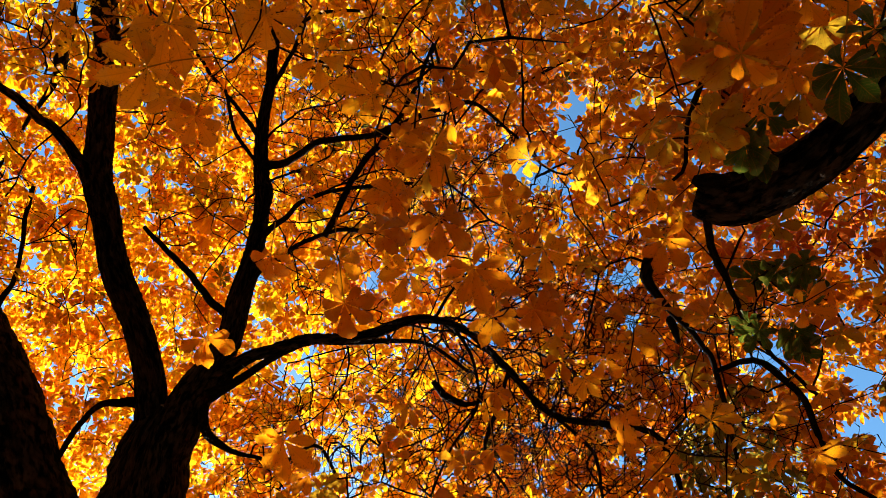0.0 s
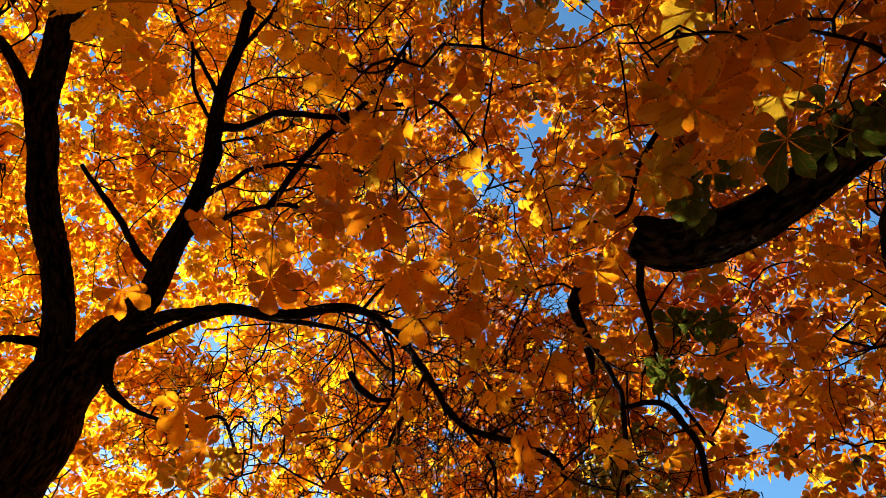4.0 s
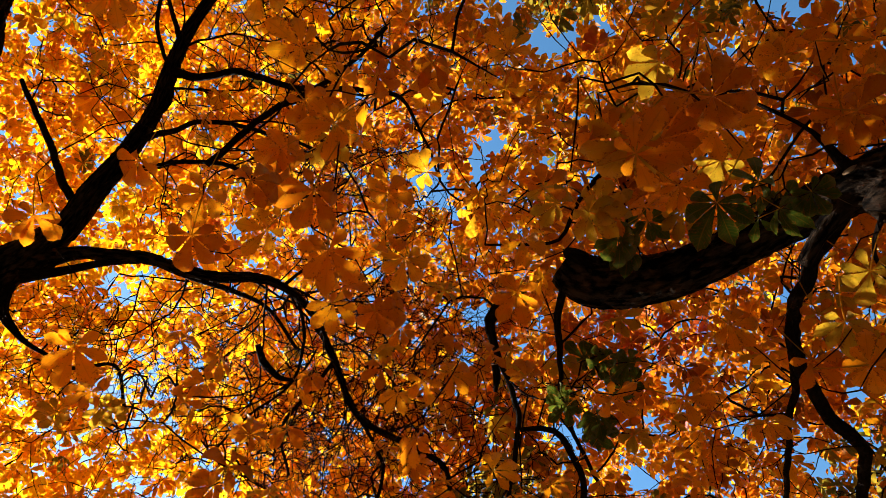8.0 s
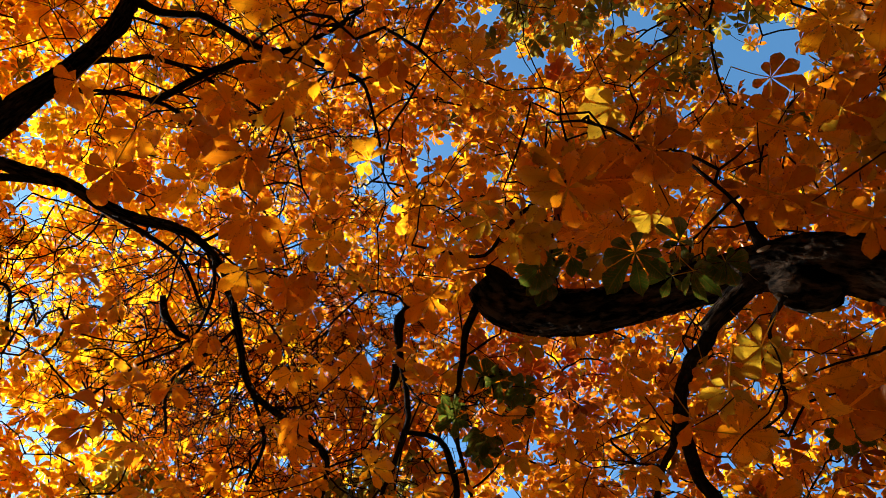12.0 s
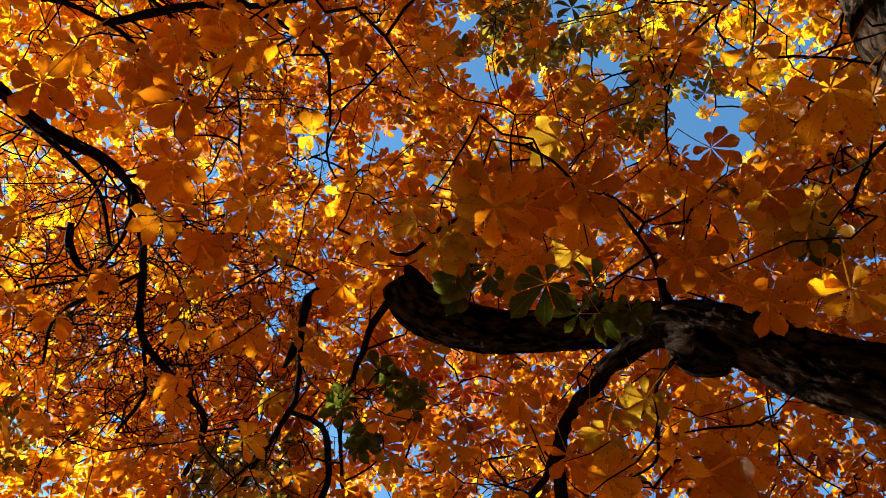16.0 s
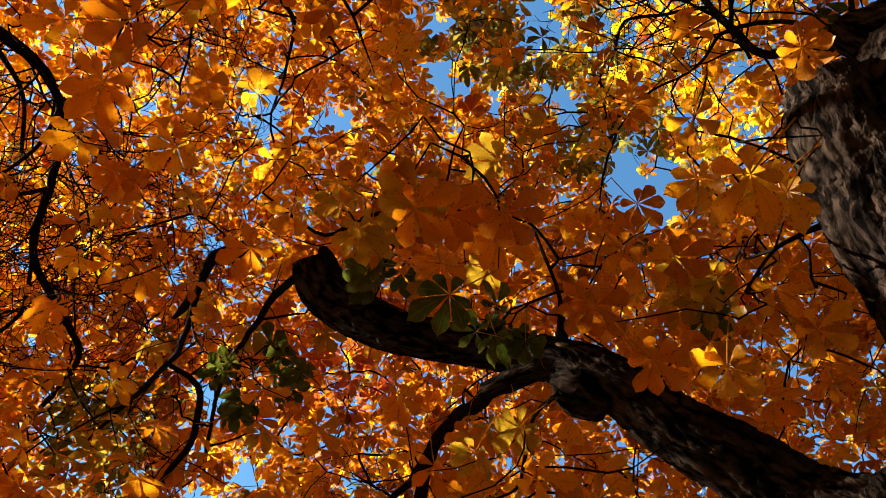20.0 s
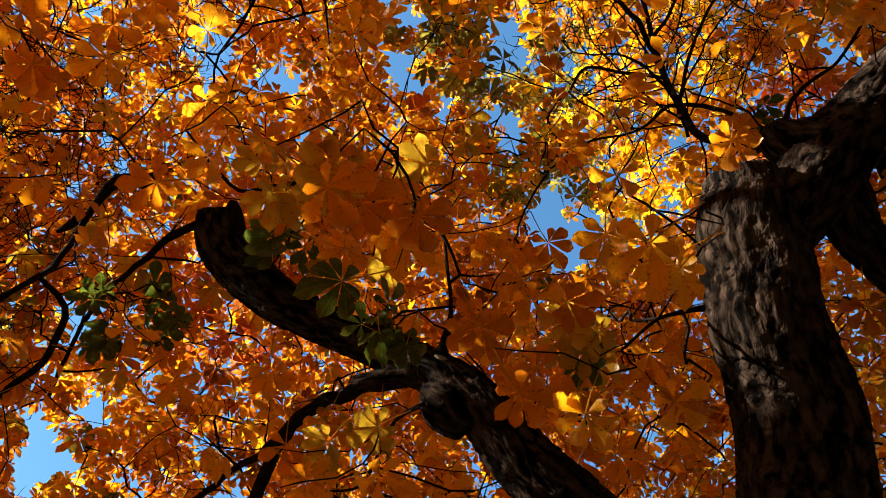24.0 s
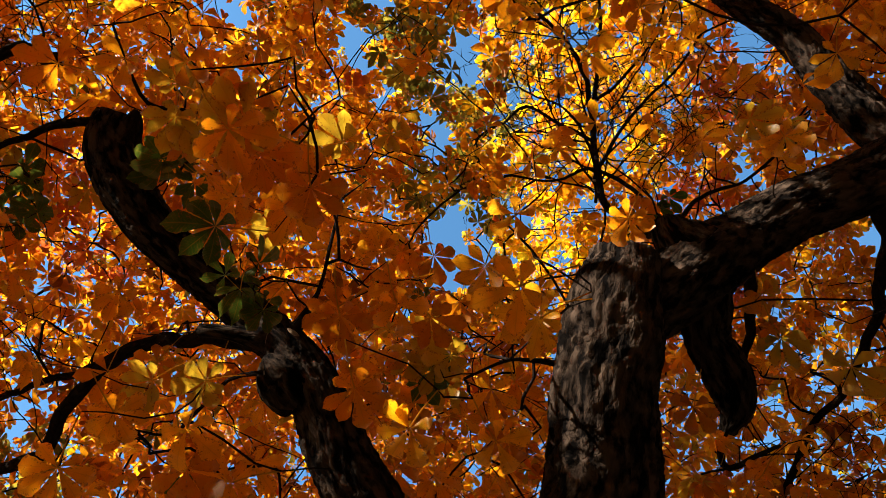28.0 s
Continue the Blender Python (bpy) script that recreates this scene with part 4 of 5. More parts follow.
near_leaf((1.58, -0.31, 4.15), 0.26, "v", (0.58, -0.18, 0.80), (0.63, 0.71, -0.30), "A")
near_leaf((1.49, -0.30, 3.78), 0.26, "v", (0.61, -0.28, 0.74), (0.57, 0.75, -0.19), "A")
near_leaf((1.44, -0.04, 4.53), 0.27, "y", (0.58, 0.11, 0.81), (-0.58, 0.67, 0.33), "A")
near_leaf((1.06, 0.23, 4.82), 0.26, "o", (0.28, 0.11, 0.95), (-0.19, 0.97, -0.06), "A")
near_leaf((0.71, 0.31, 3.43), 0.28, "o", (0.21, -0.08, 0.97), (0.97, -0.02, -0.21), "A")
near_leaf((0.84, 0.65, 3.89), 0.28, "v", (0.24, 0.36, 0.90), (0.68, 0.60, -0.42), "A")
near_leaf((0.95, 0.25, 3.61), 0.27, "o", (0.30, 0.26, 0.92), (0.87, 0.32, -0.37), "A")
near_leaf((1.30, 0.07, 3.70), 0.27, "o", (0.57, 0.26, 0.78), (0.44, 0.68, -0.55), "A")
near_leaf((1.44, -0.12, 4.00), 0.26, "o", (0.51, -0.19, 0.84), (0.79, -0.12, -0.51), "A")
near_leaf((2.52, 0.56, 4.05), 0.27, "g", (0.76, 0.14, 0.63), (0.47, 0.41, -0.66), "A")
near_leaf((1.62, 0.60, 3.56), 0.25, "v", (0.41, -0.25, 0.88), (0.68, 0.65, -0.13), "A")
near_leaf((1.31, 0.33, 3.00), 0.24, "o", (0.55, 0.47, 0.69), (0.67, 0.14, -0.63), "A")
near_leaf((1.62, 0.24, 3.18), 0.26, "o", (0.84, 0.04, 0.54), (0.27, 0.82, -0.48), "A")
near_leaf((1.65, 0.33, 3.67), 0.27, "o", (0.82, 0.11, 0.56), (0.39, 0.42, -0.66), "A")
near_leaf((1.87, -0.03, 3.59), 0.28, "o", (0.51, -0.26, 0.82), (0.85, 0.19, -0.47), "A")
near_leaf((1.37, 0.41, 4.36), 0.26, "v", (0.36, 0.26, 0.90), (0.26, 0.90, -0.36), "A")
near_leaf((1.64, 0.45, 4.29), 0.26, "g", (0.33, 0.11, 0.94), (0.46, 0.84, -0.26), "A")
near_leaf((1.12, 0.82, 4.22), 0.25, "g", (0.48, 0.12, 0.87), (0.55, 0.73, -0.41), "A")
near_leaf((1.37, 1.00, 4.15), 0.26, "o", (0.40, 0.09, 0.91), (0.90, 0.15, -0.41), "A")
near_leaf((1.42, 1.70, 4.80), 0.27, "v", (0.20, 0.16, 0.97), (0.59, 0.75, -0.25), "A")
near_leaf((1.26, 1.30, 3.84), 0.26, "o", (0.57, 0.57, 0.59), (0.69, -0.08, -0.59), "A")
near_leaf((1.73, 0.98, 4.24), 0.28, "o", (0.47, 0.21, 0.86), (0.85, 0.12, -0.49), "A")
near_leaf((2.35, 1.41, 5.58), 0.26, "y", (0.70, 0.44, 0.56), (0.56, -0.08, -0.64), "A")
near_leaf((1.47, -0.23, 3.50), 0.25, "o", (0.54, -0.25, 0.80), (0.82, 0.34, -0.45), "A")
near_leaf((0.34, 1.40, 3.98), 0.25, "o", (0.14, 0.50, 0.85), (0.79, 0.46, -0.40), "A")
near_leaf((0.25, 1.07, 3.91), 0.25, "o", (0.12, 0.59, 0.80), (0.94, 0.19, -0.29), "A")
near_leaf((0.65, 1.66, 4.07), 0.25, "o", (0.40, 0.50, 0.77), (0.58, 0.47, -0.61), "A")
near_leaf((1.03, 1.90, 4.70), 0.26, "o", (0.34, 0.38, 0.86), (0.84, 0.28, -0.45), "A")
near_leaf((0.84, 0.20, 3.64), 0.27, "o", (0.25, -0.48, 0.84), (0.43, 0.59, 0.20), "A")
near_leaf((0.01, 0.73, 4.66), 0.26, "o", (0.19, 0.37, 0.91), (0.56, 0.72, -0.41), "B")
near_leaf((1.48, -0.40, 4.28), 0.26, "o", (0.68, 0.16, 0.72), (0.65, 0.09, -0.63), "A")
near_leaf((1.07, -0.55, 3.55), 0.27, "y", (0.64, -0.41, 0.66), (0.56, 0.79, -0.05), "A")
near_leaf((0.81, -0.39, 3.59), 0.25, "y", (0.45, -0.26, 0.86), (0.81, 0.51, -0.27), "A")
near_leaf((1.46, -0.35, 3.84), 0.27, "v", (0.11, -0.03, 0.99), (0.28, 0.95, 0.00), "A")
near_leaf((1.58, -0.36, 3.83), 0.25, "v", (0.49, -0.33, 0.81), (0.86, 0.08, -0.49), "A")
near_leaf((4.13, -1.39, 6.15), 0.27, "y", (0.60, -0.15, 0.79), (0.21, -0.89, -0.33), "A")
near_leaf((0.75, 0.17, 3.28), 0.26, "o", (0.44, 0.09, 0.89), (0.86, -0.30, -0.40), "A")
near_leaf((0.58, 0.33, 3.06), 0.24, "o", (0.18, 0.33, 0.93), (0.69, -0.62, 0.08), "A")
near_leaf((1.24, 0.05, 3.55), 0.27, "o", (0.29, -0.19, 0.94), (0.82, -0.46, -0.35), "A")
near_leaf((1.31, -0.04, 3.29), 0.26, "o", (0.56, -0.03, 0.83), (0.71, -0.45, -0.50), "A")
near_leaf((1.30, -0.20, 3.15), 0.26, "o", (0.74, 0.00, 0.68), (0.57, 0.38, -0.63), "A")
near_leaf((1.38, 1.70, 4.44), 0.25, "g", (0.44, 0.62, 0.65), (-0.16, 0.62, -0.47), "A")
near_leaf((1.52, 1.59, 4.65), 0.24, "g", (0.61, 0.20, 0.77), (0.15, -0.97, 0.13), "A")
near_leaf((1.76, 1.97, 4.73), 0.27, "g", (0.34, 0.58, 0.74), (0.66, 0.35, -0.58), "A")
near_leaf((1.85, 1.76, 4.94), 0.27, "g", (0.68, 0.44, 0.58), (0.71, -0.41, -0.52), "A")
near_leaf((0.95, 0.71, 4.15), 0.28, "v", (0.41, 0.47, 0.78), (0.88, 0.01, -0.46), "A")
near_leaf((1.57, 1.36, 4.79), 0.25, "v", (0.19, 0.38, 0.91), (0.95, -0.04, -0.18), "A")
near_leaf((1.79, 0.46, 3.86), 0.26, "o", (0.47, -0.13, 0.87), (0.86, -0.12, -0.48), "A")
near_leaf((1.77, 0.82, 3.76), 0.28, "o", (0.61, 0.31, 0.73), (0.69, 0.12, -0.63), "A")
near_leaf((2.17, 0.82, 4.48), 0.28, "v", (0.47, 0.08, 0.88), (0.88, 0.04, -0.47), "A")
near_leaf((0.89, -0.88, 4.05), 0.26, "o", (0.49, -0.15, 0.86), (0.86, 0.23, -0.45), "A")
near_leaf((1.20, -1.80, 5.03), 0.25, "o", (0.22, -0.49, 0.84), (0.79, -0.40, -0.44), "A")
near_leaf((1.74, -0.70, 4.17), 0.26, "o", (0.67, -0.16, 0.72), (0.56, -0.40, -0.62), "A")
near_leaf((1.62, -0.59, 3.60), 0.25, "o", (0.74, -0.43, 0.52), (0.52, 0.10, -0.67), "A")
near_leaf((1.27, -0.24, 4.21), 0.25, "o", (0.31, -0.10, 0.95), (0.83, -0.46, -0.32), "A")
near_leaf((1.30, 1.03, 3.53), 0.25, "o", (0.66, 0.24, 0.71), (0.70, -0.50, -0.47), "A")
near_leaf((1.74, 0.34, 4.01), 0.27, "o", (0.71, -0.02, 0.71), (0.58, -0.45, -0.59), "A")
near_leaf((0.92, -0.45, 3.18), 0.24, "y", (0.15, -0.47, 0.87), (0.71, 0.53, 0.17), "A")
near_leaf((1.36, -0.33, 3.65), 0.25, "v", (0.65, 0.18, 0.74), (0.15, 0.86, -0.34), "A")
near_leaf((1.87, -0.44, 4.21), 0.27, "v", (0.59, 0.17, 0.79), (0.76, 0.09, -0.58), "A")
near_leaf((0.97, -1.03, 4.37), 0.25, "o", (0.11, -0.05, 0.99), (-0.79, 0.54, 0.11), "A")
near_leaf((0.94, -0.33, 3.48), 0.25, "o", (0.41, -0.55, 0.72), (0.87, 0.03, -0.48), "A")
near_leaf((0.20, -1.78, 4.83), 0.28, "y", (-0.05, -0.60, 0.80), (0.88, -0.35, -0.21), "A")
near_leaf((0.05, -1.67, 4.47), 0.26, "o", (0.31, -0.42, 0.85), (0.60, -0.59, -0.51), "A")
near_leaf((1.12, -0.11, 3.47), 0.25, "o", (0.46, -0.18, 0.87), (0.71, -0.51, -0.48), "A")
near_leaf((1.48, 0.62, 2.98), 0.26, "o", (0.68, 0.33, 0.66), (0.63, -0.00, -0.65), "A")
near_leaf((0.95, -1.39, 3.34), 0.26, "v", (0.63, -0.32, 0.71), (0.72, 0.06, -0.62), "A")
near_leaf((1.43, -1.24, 3.75), 0.25, "o", (0.46, -0.37, 0.81), (0.87, 0.00, -0.49), "A")
near_leaf((0.34, -1.56, 4.57), 0.26, "o", (0.07, 0.05, 1.00), (0.68, -0.65, -0.01), "A")
near_leaf((1.64, -0.02, 3.85), 0.28, "o", (0.32, -0.30, 0.90), (0.83, -0.37, -0.42), "A")
near_leaf((1.34, -0.45, 3.22), 0.25, "o", (0.64, -0.22, 0.74), (0.46, -0.60, -0.58), "A")
near_leaf((1.47, 0.33, 3.04), 0.26, "o", (0.61, 0.32, 0.72), (0.77, -0.41, -0.47), "A")
near_leaf((0.49, -1.34, 4.12), 0.25, "o", (0.30, -0.52, 0.80), (0.58, -0.53, -0.56), "A")
near_leaf((1.48, -0.50, 3.68), 0.28, "o", (0.54, 0.15, 0.83), (0.83, -0.23, -0.50), "A")
near_leaf((2.08, -0.27, 3.90), 0.28, "o", (0.33, -0.25, 0.91), (0.63, -0.65, -0.41), "A")
near_leaf((1.59, 0.63, 3.34), 0.27, "o", (0.70, 0.26, 0.66), (0.62, -0.68, -0.38), "A")
near_leaf((2.04, 0.68, 4.24), 0.25, "v", (0.63, 0.08, 0.77), (0.74, -0.23, -0.58), "A")
near_leaf((1.97, 0.25, 3.66), 0.27, "o", (0.74, 0.13, 0.66), (0.53, -0.69, -0.46), "A")
near_leaf((1.23, -0.23, 3.64), 0.26, "o", (0.53, -0.08, 0.84), (0.60, -0.66, -0.44), "A")
near_leaf((1.14, -1.49, 3.85), 0.25, "v", (0.08, -0.33, 0.94), (0.66, -0.69, -0.30), "A")
near_leaf((1.55, -1.67, 3.59), 0.26, "o", (0.36, -0.48, 0.80), (0.85, -0.16, -0.48), "A")
near_leaf((1.07, -1.47, 4.05), 0.24, "o", (0.19, -0.74, 0.64), (0.58, -0.37, -0.60), "A")
near_leaf((0.73, 0.32, 3.37), 0.25, "o", (0.15, 0.17, 0.97), (0.45, -0.83, 0.07), "A")
near_leaf((1.25, 0.36, 3.80), 0.22, "g", (0.57, -0.45, 0.68), (-0.61, -0.79, -0.01), "A")
near_leaf((1.34, 0.40, 3.76), 0.22, "g", (-0.44, 0.02, 0.90), (0.90, 0.09, 0.44), "A")
near_leaf((1.31, 0.46, 3.78), 0.22, "g", (0.31, -0.16, 0.94), (-0.52, 0.80, 0.31), "A")
near_leaf((1.38, 0.31, 3.73), 0.22, "g", (0.54, 0.01, 0.84), (0.79, 0.34, -0.51), "A")
near_leaf((1.17, 0.83, 4.34), 0.23, "g", (0.10, 0.20, 0.98), (-0.92, -0.36, 0.17), "A")
near_leaf((1.22, 0.74, 4.31), 0.23, "g", (-0.04, 0.04, 1.00), (0.98, 0.20, 0.03), "A")
near_leaf((1.34, 1.66, 4.36), 0.24, "g", (-0.61, 0.55, 0.57), (-0.73, -0.12, -0.67), "A")
near_leaf((1.50, 1.65, 4.30), 0.24, "g", (0.11, -0.07, 0.99), (0.02, 1.00, 0.07), "A")
near_leaf((1.42, 1.42, 4.39), 0.24, "g", (0.27, 0.54, 0.80), (-0.73, 0.65, -0.19), "A")
near_leaf((1.52, 1.37, 4.36), 0.24, "g", (0.18, -0.02, 0.98), (-0.94, 0.27, 0.18), "A")
near_leaf((1.54, 1.74, 4.26), 0.24, "g", (-0.36, 0.42, 0.83), (0.08, -0.88, 0.48), "A")
near_leaf((1.54, 1.49, 4.33), 0.24, "g", (0.59, 0.75, 0.30), (-0.52, 0.64, -0.58), "A")
near_leaf((1.41, -0.31, 3.85), 0.22, "v", (0.57, -0.31, 0.76), (-0.32, 0.77, 0.56), "A")
near_leaf((1.49, -0.21, 3.81), 0.22, "v", (0.13, -0.37, 0.92), (0.92, 0.40, 0.03), "A")
near_leaf((1.54, -0.34, 3.81), 0.22, "g", (0.51, -0.32, 0.80), (0.12, 0.95, 0.30), "A")
near_leaf((1.58, -0.27, 3.78), 0.22, "g", (0.14, -0.15, 0.98), (0.45, -0.87, -0.20), "A")
near_leaf((0.99, -1.30, 4.82), 0.20, "g", (0.13, 0.14, 0.98), (0.66, -0.75, 0.02), "A")
near_leaf((1.04, -1.25, 4.80), 0.20, "g", (0.12, 0.08, 0.99), (0.92, -0.39, -0.08), "A")
near_leaf((2.01, -0.63, 3.77), 0.14, "y", (0.29, 0.43, 0.86), (0.69, -0.71, 0.13), "A")
near_leaf((2.07, -0.76, 3.76), 0.14, "y", (0.77, 0.10, 0.63), (0.48, 0.55, -0.68), "A")
# and loose ones between them
way, az = directions(760, 42.0)
far = rng.uniform(2.3, 4.3, len(way))
loose = (GLADE + way * far[:, None])[heading_gap(az, 85) < 100]
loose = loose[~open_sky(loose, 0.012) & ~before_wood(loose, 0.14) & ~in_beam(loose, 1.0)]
for p in loose:
    kind = rng.choice(["o", "o", "o", "o", "o", "o", "o", "o", "o", "y", "v"])
    key = "A" if p[0] > 0.4 else "B"
    tip = Vector((rng.normal(0, 0.4), rng.normal(0, 0.4), 1))
    near_leaf(tuple(p), rng.uniform(0.19, 0.26), kind, tip, (rng.normal(), rng.normal(), 0.0), key)

TAKEN = {}


def thinned(p):
    """Leaves shade each other out: only so many stay in each small patch of the canopy."""
    d = p - GLADE
    far = np.linalg.norm(d, axis=1)
    high = np.degrees(np.arcsin(d[:, 2] / far))
    head = np.degrees(np.arctan2(d[:, 0], d[:, 1]))
    band = np.floor(high / 1.9).astype(int)
    cell = np.floor(head * np.cos(np.radians(high)) / 1.9).astype(int)
    most = np.where(np.abs((head + 28 + 180) % 360 - 180) < 48, 19, 15)
    most = np.where((high > 57) & (head > -14) & (head < 42), 13, most)
    most = np.where(np.abs((head - 155 + 180) % 360 - 180) < 38, 12, most)
    most = np.where(within_zone(p, SUNLIT_ZONES), 13, most)
    most = np.where((head > 38) & (head < 117) & (most == 15), 13, most)
    stay = np.zeros(len(p), bool)
    for i in rng.permutation(len(p)):
        at = (band[i], cell[i])
        if TAKEN.get(at, 0) < most[i]:
            TAKEN[at] = TAKEN.get(at, 0) + 1
            stay[i] = True
    return stay


# ---- bare branchlets that spread before the leaves ----
def branchlet(out, start, way, length, thick, level, plane):
    """A crooked shoot with side shoots on alternate sides, each smaller in turn."""
    steps = max(4, int(length / 0.045))
    at, d, rows = Vector(start), Vector(way).normalized(), []
    for i in range(steps + 1):
        s = i / steps
        rows.append((*at, thick * (1 - 0.72 * s)))
        if i == steps:
            break
        d = (d + Vector(rng.normal(0, 0.15, 3)) - plane * (d.dot(plane) * 0.25)).normalized()
        at = at + d * (length / steps)
        if level and i >= 1 and (i + level) % 2 == 0:
            side = (d.cross(plane) * (1 if (i // 2) % 2 else -1) + Vector(rng.normal(0, 0.25, 3))).normalized()
            turn = rng.uniform(0.6, 1.25)
            branchlet(out, at, d * math.cos(turn) + side * math.sin(turn), length * rng.uniform(0.3, 0.6) * (1.15 - 0.5 * s), max(0.0028, thick * (1 - 0.72 * s) * 0.62), level - 1, plane)
    out.append(np.array(rows))


SHOOTS, FAN_PLACES = {"A": [], "B": []}, []


def fan_of_twigs(key, start, end, thick):
    start, end = Vector(start), Vector(end)
    plane = ((start + end) / 2 - Vector(GLADE)).normalized()
    branchlet(SHOOTS[key], start, end - start, (end - start).length * 1.08, thick, 3, plane)


fan_of_twigs("B", (-0.28, 2.53, 5.87), (0.59, 2.58, 5.48), 0.0097)
fan_of_twigs("B", (-0.06, 2.45, 5.81), (1.05, 2.91, 5.22), 0.0096)
fan_of_twigs("B", (0.02, 2.45, 5.80), (1.50, 2.88, 5.15), 0.0085)
fan_of_twigs("B", (-0.17, 2.50, 5.86), (0.50, 3.44, 5.21), 0.0086)
fan_of_twigs("B", (-0.69, 2.75, 6.02), (-0.11, 3.58, 5.37), 0.0089)
fan_of_twigs("B", (0.30, 2.67, 5.55), (0.21, 3.58, 5.20), 0.0073)
fan_of_twigs("B", (0.41, 2.55, 5.58), (1.78, 2.50, 5.14), 0.0063)
fan_of_twigs("B", (-0.96, 3.00, 6.08), (-0.74, 3.90, 5.46), 0.0068)
fan_of_twigs("B", (-1.36, 1.59, 6.96), (-0.70, 0.81, 7.08), 0.0100)
fan_of_twigs("B", (-1.37, 1.87, 6.73), (-0.38, 1.27, 6.56), 0.0098)
fan_of_twigs("B", (-0.88, 1.79, 6.33), (0.12, 1.53, 6.11), 0.0079)
fan_of_twigs("B", (-1.25, 2.29, 6.22), (-0.35, 2.01, 6.01), 0.0069)
fan_of_twigs("B", (-1.39, 1.55, 6.98), (-1.93, 0.77, 7.32), 0.0075)
fan_of_twigs("B", (-1.36, 2.18, 6.37), (-1.97, 1.82, 6.53), 0.0059)
fan_of_twigs("B", (-2.59, 1.33, 7.07), (-1.94, 0.88, 7.16), 0.0075)
fan_of_twigs("B", (-2.51, 1.86, 6.62), (-2.94, 2.17, 6.38), 0.0072)
fan_of_twigs("B", (-0.67, 1.46, 6.58), (0.42, 0.97, 6.47), 0.0069)
fan_of_twigs("A", (1.32, -1.19, 5.56), (0.41, -1.09, 6.40), 0.0114)
fan_of_twigs("A", (1.26, -1.20, 5.69), (0.78, -0.57, 6.18), 0.0078)
fan_of_twigs("A", (1.17, -1.18, 5.74), (0.47, -1.62, 6.21), 0.0078)
fan_of_twigs("A", (1.27, -1.17, 5.59), (1.25, -0.57, 5.87), 0.0067)
fan_of_twigs("A", (1.23, -1.18, 5.60), (0.91, -1.76, 5.90), 0.0067)
fan_of_twigs("A", (1.01, -1.15, 5.91), (0.42, -0.75, 6.42), 0.0070)
fan_of_twigs("A", (1.01, -1.17, 5.91), (0.25, -1.30, 6.44), 0.0070)
fan_of_twigs("A", (2.19, -1.92, 4.47), (1.96, -2.45, 4.84), 0.0057)
fan_of_twigs("A", (2.42, -2.49, 4.75), (1.93, -2.85, 5.04), 0.0063)
fan_of_twigs("A", (1.75, -0.48, 4.13), (2.19, -0.97, 4.34), 0.0034)
fan_of_twigs("A", (2.56, 1.23, 4.17), (2.35, 1.62, 4.62), 0.0036)
fan_of_twigs("A", (1.18, 1.32, 4.65), (1.65, 1.72, 4.82), 0.0042)
fan_of_twigs("A", (0.80, 1.80, 4.77), (1.22, 1.92, 4.69), 0.0032)
fan_of_twigs("A", (0.98, 1.60, 4.39), (0.90, 2.15, 4.42), 0.0029)
fan_of_twigs("A", (1.15, 1.76, 4.37), (1.12, 2.34, 4.34), 0.0029)
fan_of_twigs("A", (1.65, 2.04, 4.42), (1.97, 2.44, 4.40), 0.0038)
for key, shoots in SHOOTS.items():
    vs, fs, us, base = [], [], [], 0
    for rows in shoots:
        v, f, u = tube(rows, 4)
        vs.append(v), fs.append(f + base), us.append(u)
        base += len(v)
        FAN_PLACES.append(rows[::3, :3])
    put(tagged(mesh_object("branchlets", np.concatenate(vs), np.concatenate(fs), TWIG, uvs=np.concatenate(us)), kind="stuff"), key)
FAN_PLACES = np.concatenate(FAN_PLACES)
fan_far = np.linalg.norm(FAN_PLACES - GLADE, axis=1)
fan_way = ((FAN_PLACES - GLADE) / fan_far[:, None]).astype(np.float32)


def before_fan(p):
    """Leaves have fallen from the underside of the branchlets."""
    far = np.linalg.norm(p - GLADE, axis=1)
    d = ((p - GLADE) / far[:, None]).astype(np.float32)
    hit = np.zeros(len(p), bool)
    for i in range(0, len(p), 2000):
        c = d[i:i + 2000] @ fan_way.T
        best = c.argmax(1)
        hit[i:i + 2000] = (c[np.arange(len(best)), best] > math.cos(radians(1.7))) & (far[i:i + 2000] < fan_far[best] + 0.1)
    return hit & (rng.random(len(p)) < 0.93)


coarse = [leaf_shape(rng, 0) for _ in range(24)]
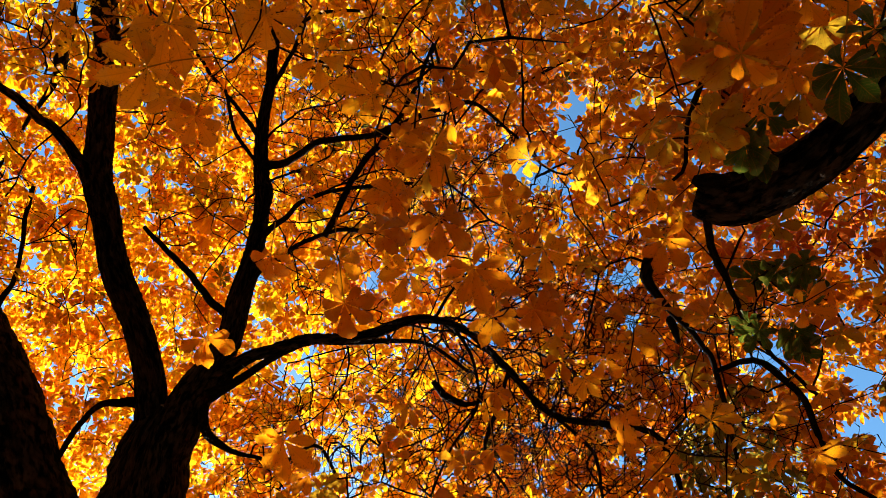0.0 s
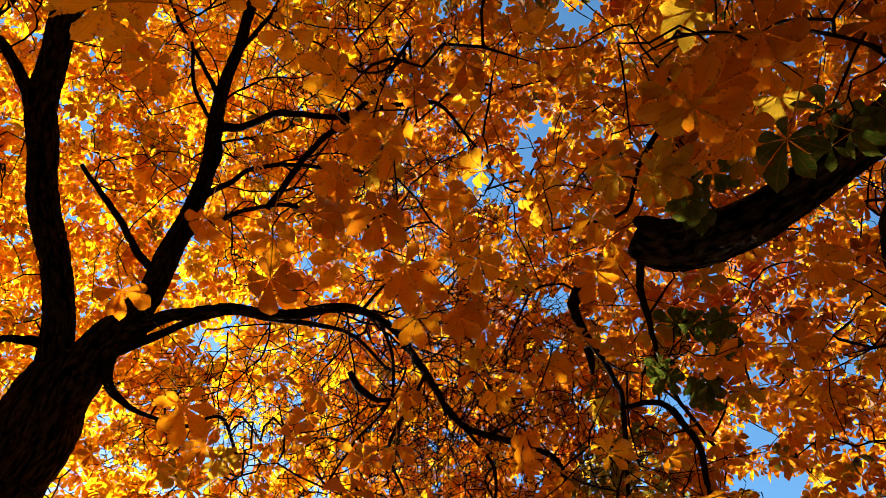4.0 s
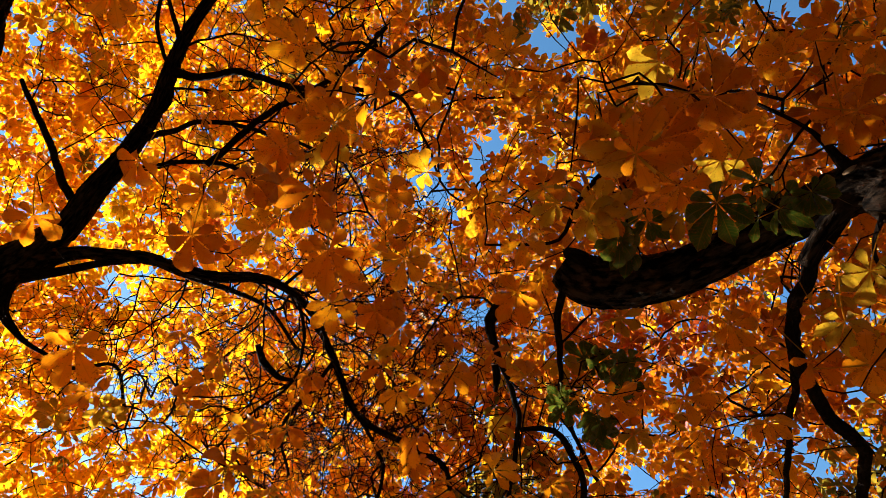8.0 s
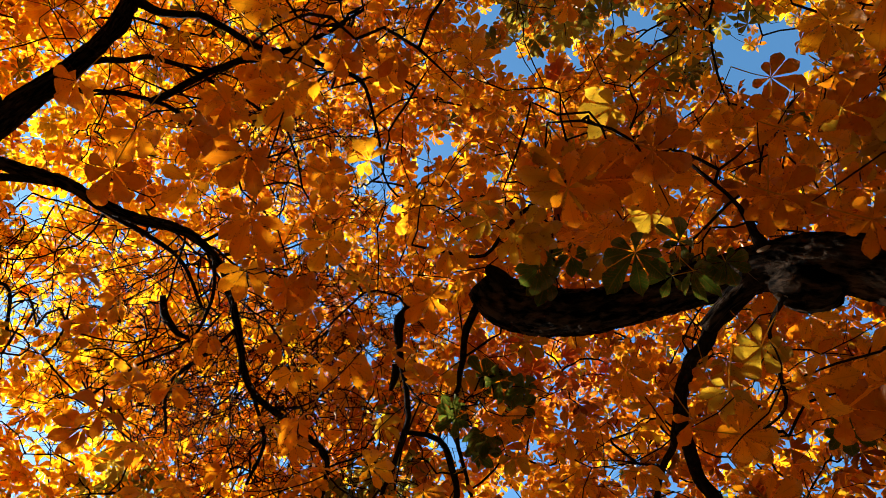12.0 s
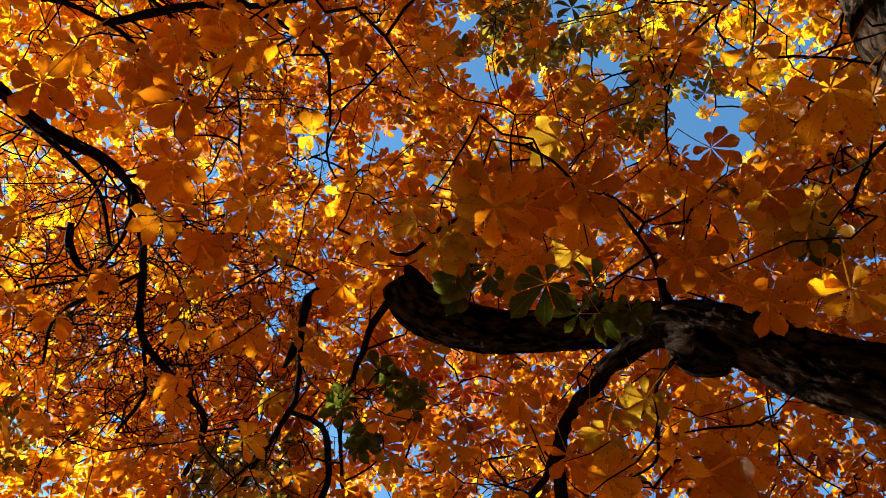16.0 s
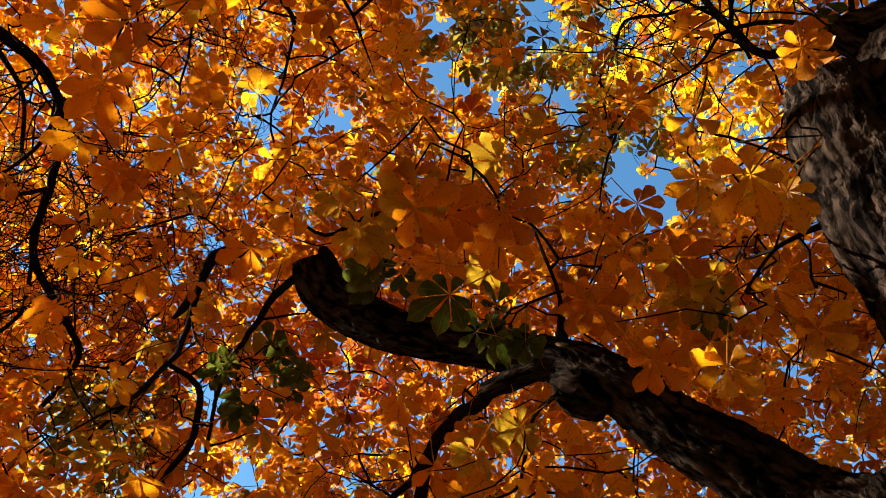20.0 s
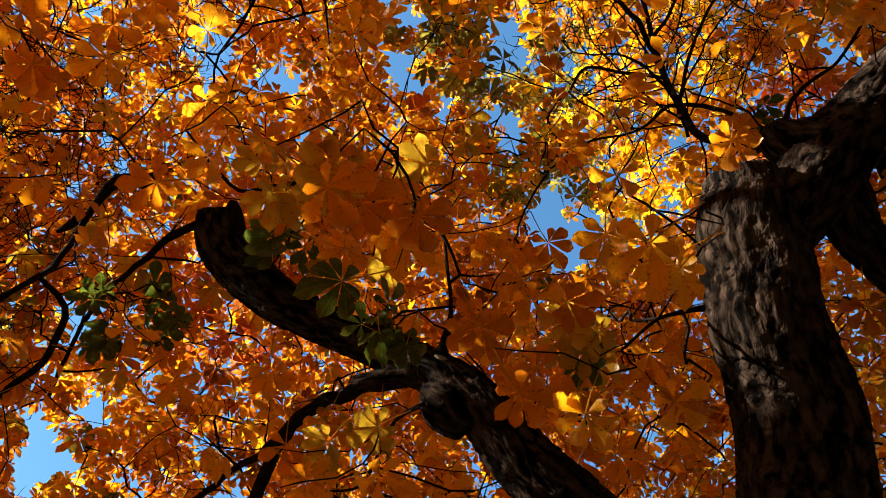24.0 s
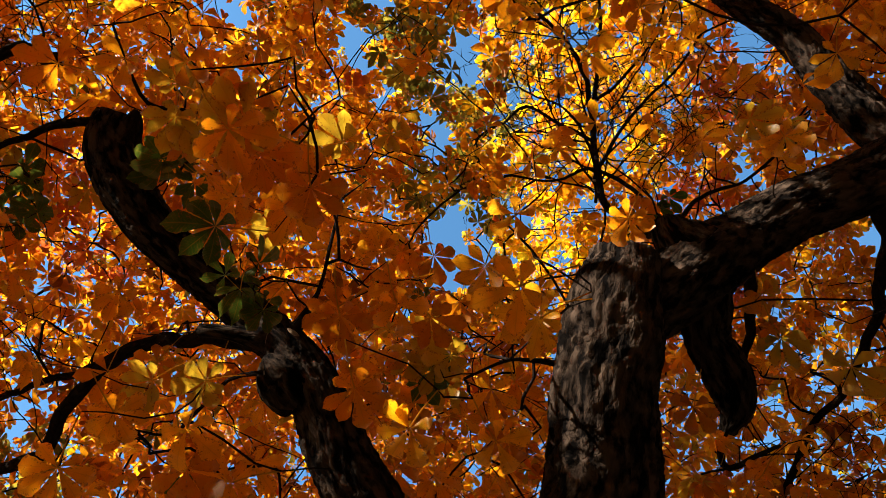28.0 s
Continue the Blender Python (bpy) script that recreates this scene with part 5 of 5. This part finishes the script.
# bare twigs in the forked tree's lower boughs
way, az = directions(2600, 44.0)
bare = GLADE + way * rng.uniform(4.2, 5.7, len(way))[:, None]
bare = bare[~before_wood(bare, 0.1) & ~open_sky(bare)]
bare_side = np.degrees(np.arctan2(bare[:, 0], bare[:, 1]))
way, az = directions(2600, 44.0)
fan = (GLADE + way * rng.uniform(4.3, 5.0, len(way))[:, None])[(heading_gap(az, 6) < 17) & (way[:, 2] < 0.87)]
BARE = {"A": bare[(bare_side > 22) & (rng.random(len(bare)) < 0.16)], "B": np.concatenate([fan, bare[(bare_side > -60) & (bare_side < 22)]]), "C": bare[(bare_side < -60) & (bare_side > -90)]}
for k, key in enumerate(wood):
    leafy = sprays[owner == k]
    plain = np.array(HOLDS[key]).reshape(-1, 3)
    plain = np.concatenate([plain, BARE[key]])
    ends = np.concatenate([leafy, plain])
    v, f, u, tips = grow(key, ends)
    twigs = put(tagged(mesh_object("twigs", v, f, TWIG, uvs=u), kind="stuff"), key)
    spots = np.repeat(leafy, rng.integers(5, 10, len(leafy)), axis=0)
    q = rng.normal(0, 1, spots.shape)
    spots = spots + q / np.linalg.norm(q, axis=1)[:, None] * rng.uniform(0.08, 0.42, len(spots))[:, None] + np.array([0, 0, -0.03])
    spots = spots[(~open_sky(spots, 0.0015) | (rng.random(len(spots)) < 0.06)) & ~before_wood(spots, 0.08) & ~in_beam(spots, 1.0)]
    spots = spots[~before_fan(spots)]
    spots = spots[thinned(spots)]
    pick = rng.random(len(spots))
    red = within_zone(spots, RED_ZONES) & (pick < 0.5) | (pick < 0.02)
    green = within_zone(spots, GREEN_SHADE_ZONES) & (pick > 0.45) | (pick > 0.985)
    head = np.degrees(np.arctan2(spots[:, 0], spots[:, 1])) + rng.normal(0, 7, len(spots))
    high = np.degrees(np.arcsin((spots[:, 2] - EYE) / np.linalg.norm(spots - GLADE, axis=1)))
    # Sunward leaves golden, the rest rusty: leaf colour also carries the brighter sunny side.
    sunlit_gold = (head > -110) & (head < np.where(high > 57, -10, 17)) & (key != "A") | within_zone(spots, SUNLIT_ZONES)
    crown_mesh(key, "golden_crown", CROWN["B"], spots[~red & ~green & sunlit_gold], coarse, (0.19, 0.3))
    crown_mesh(key, "rusty_crown", CROWN["A"], spots[~red & ~green & ~sunlit_gold], coarse, (0.18, 0.29))
    crown_mesh(key, "reddened_leaves", CROWN_RED, spots[red], coarse, (0.16, 0.24))
    crown_mesh(key, "late_green_leaves", CROWN_GREEN_SHADED, spots[green & ~red], coarse, (0.2, 0.3))
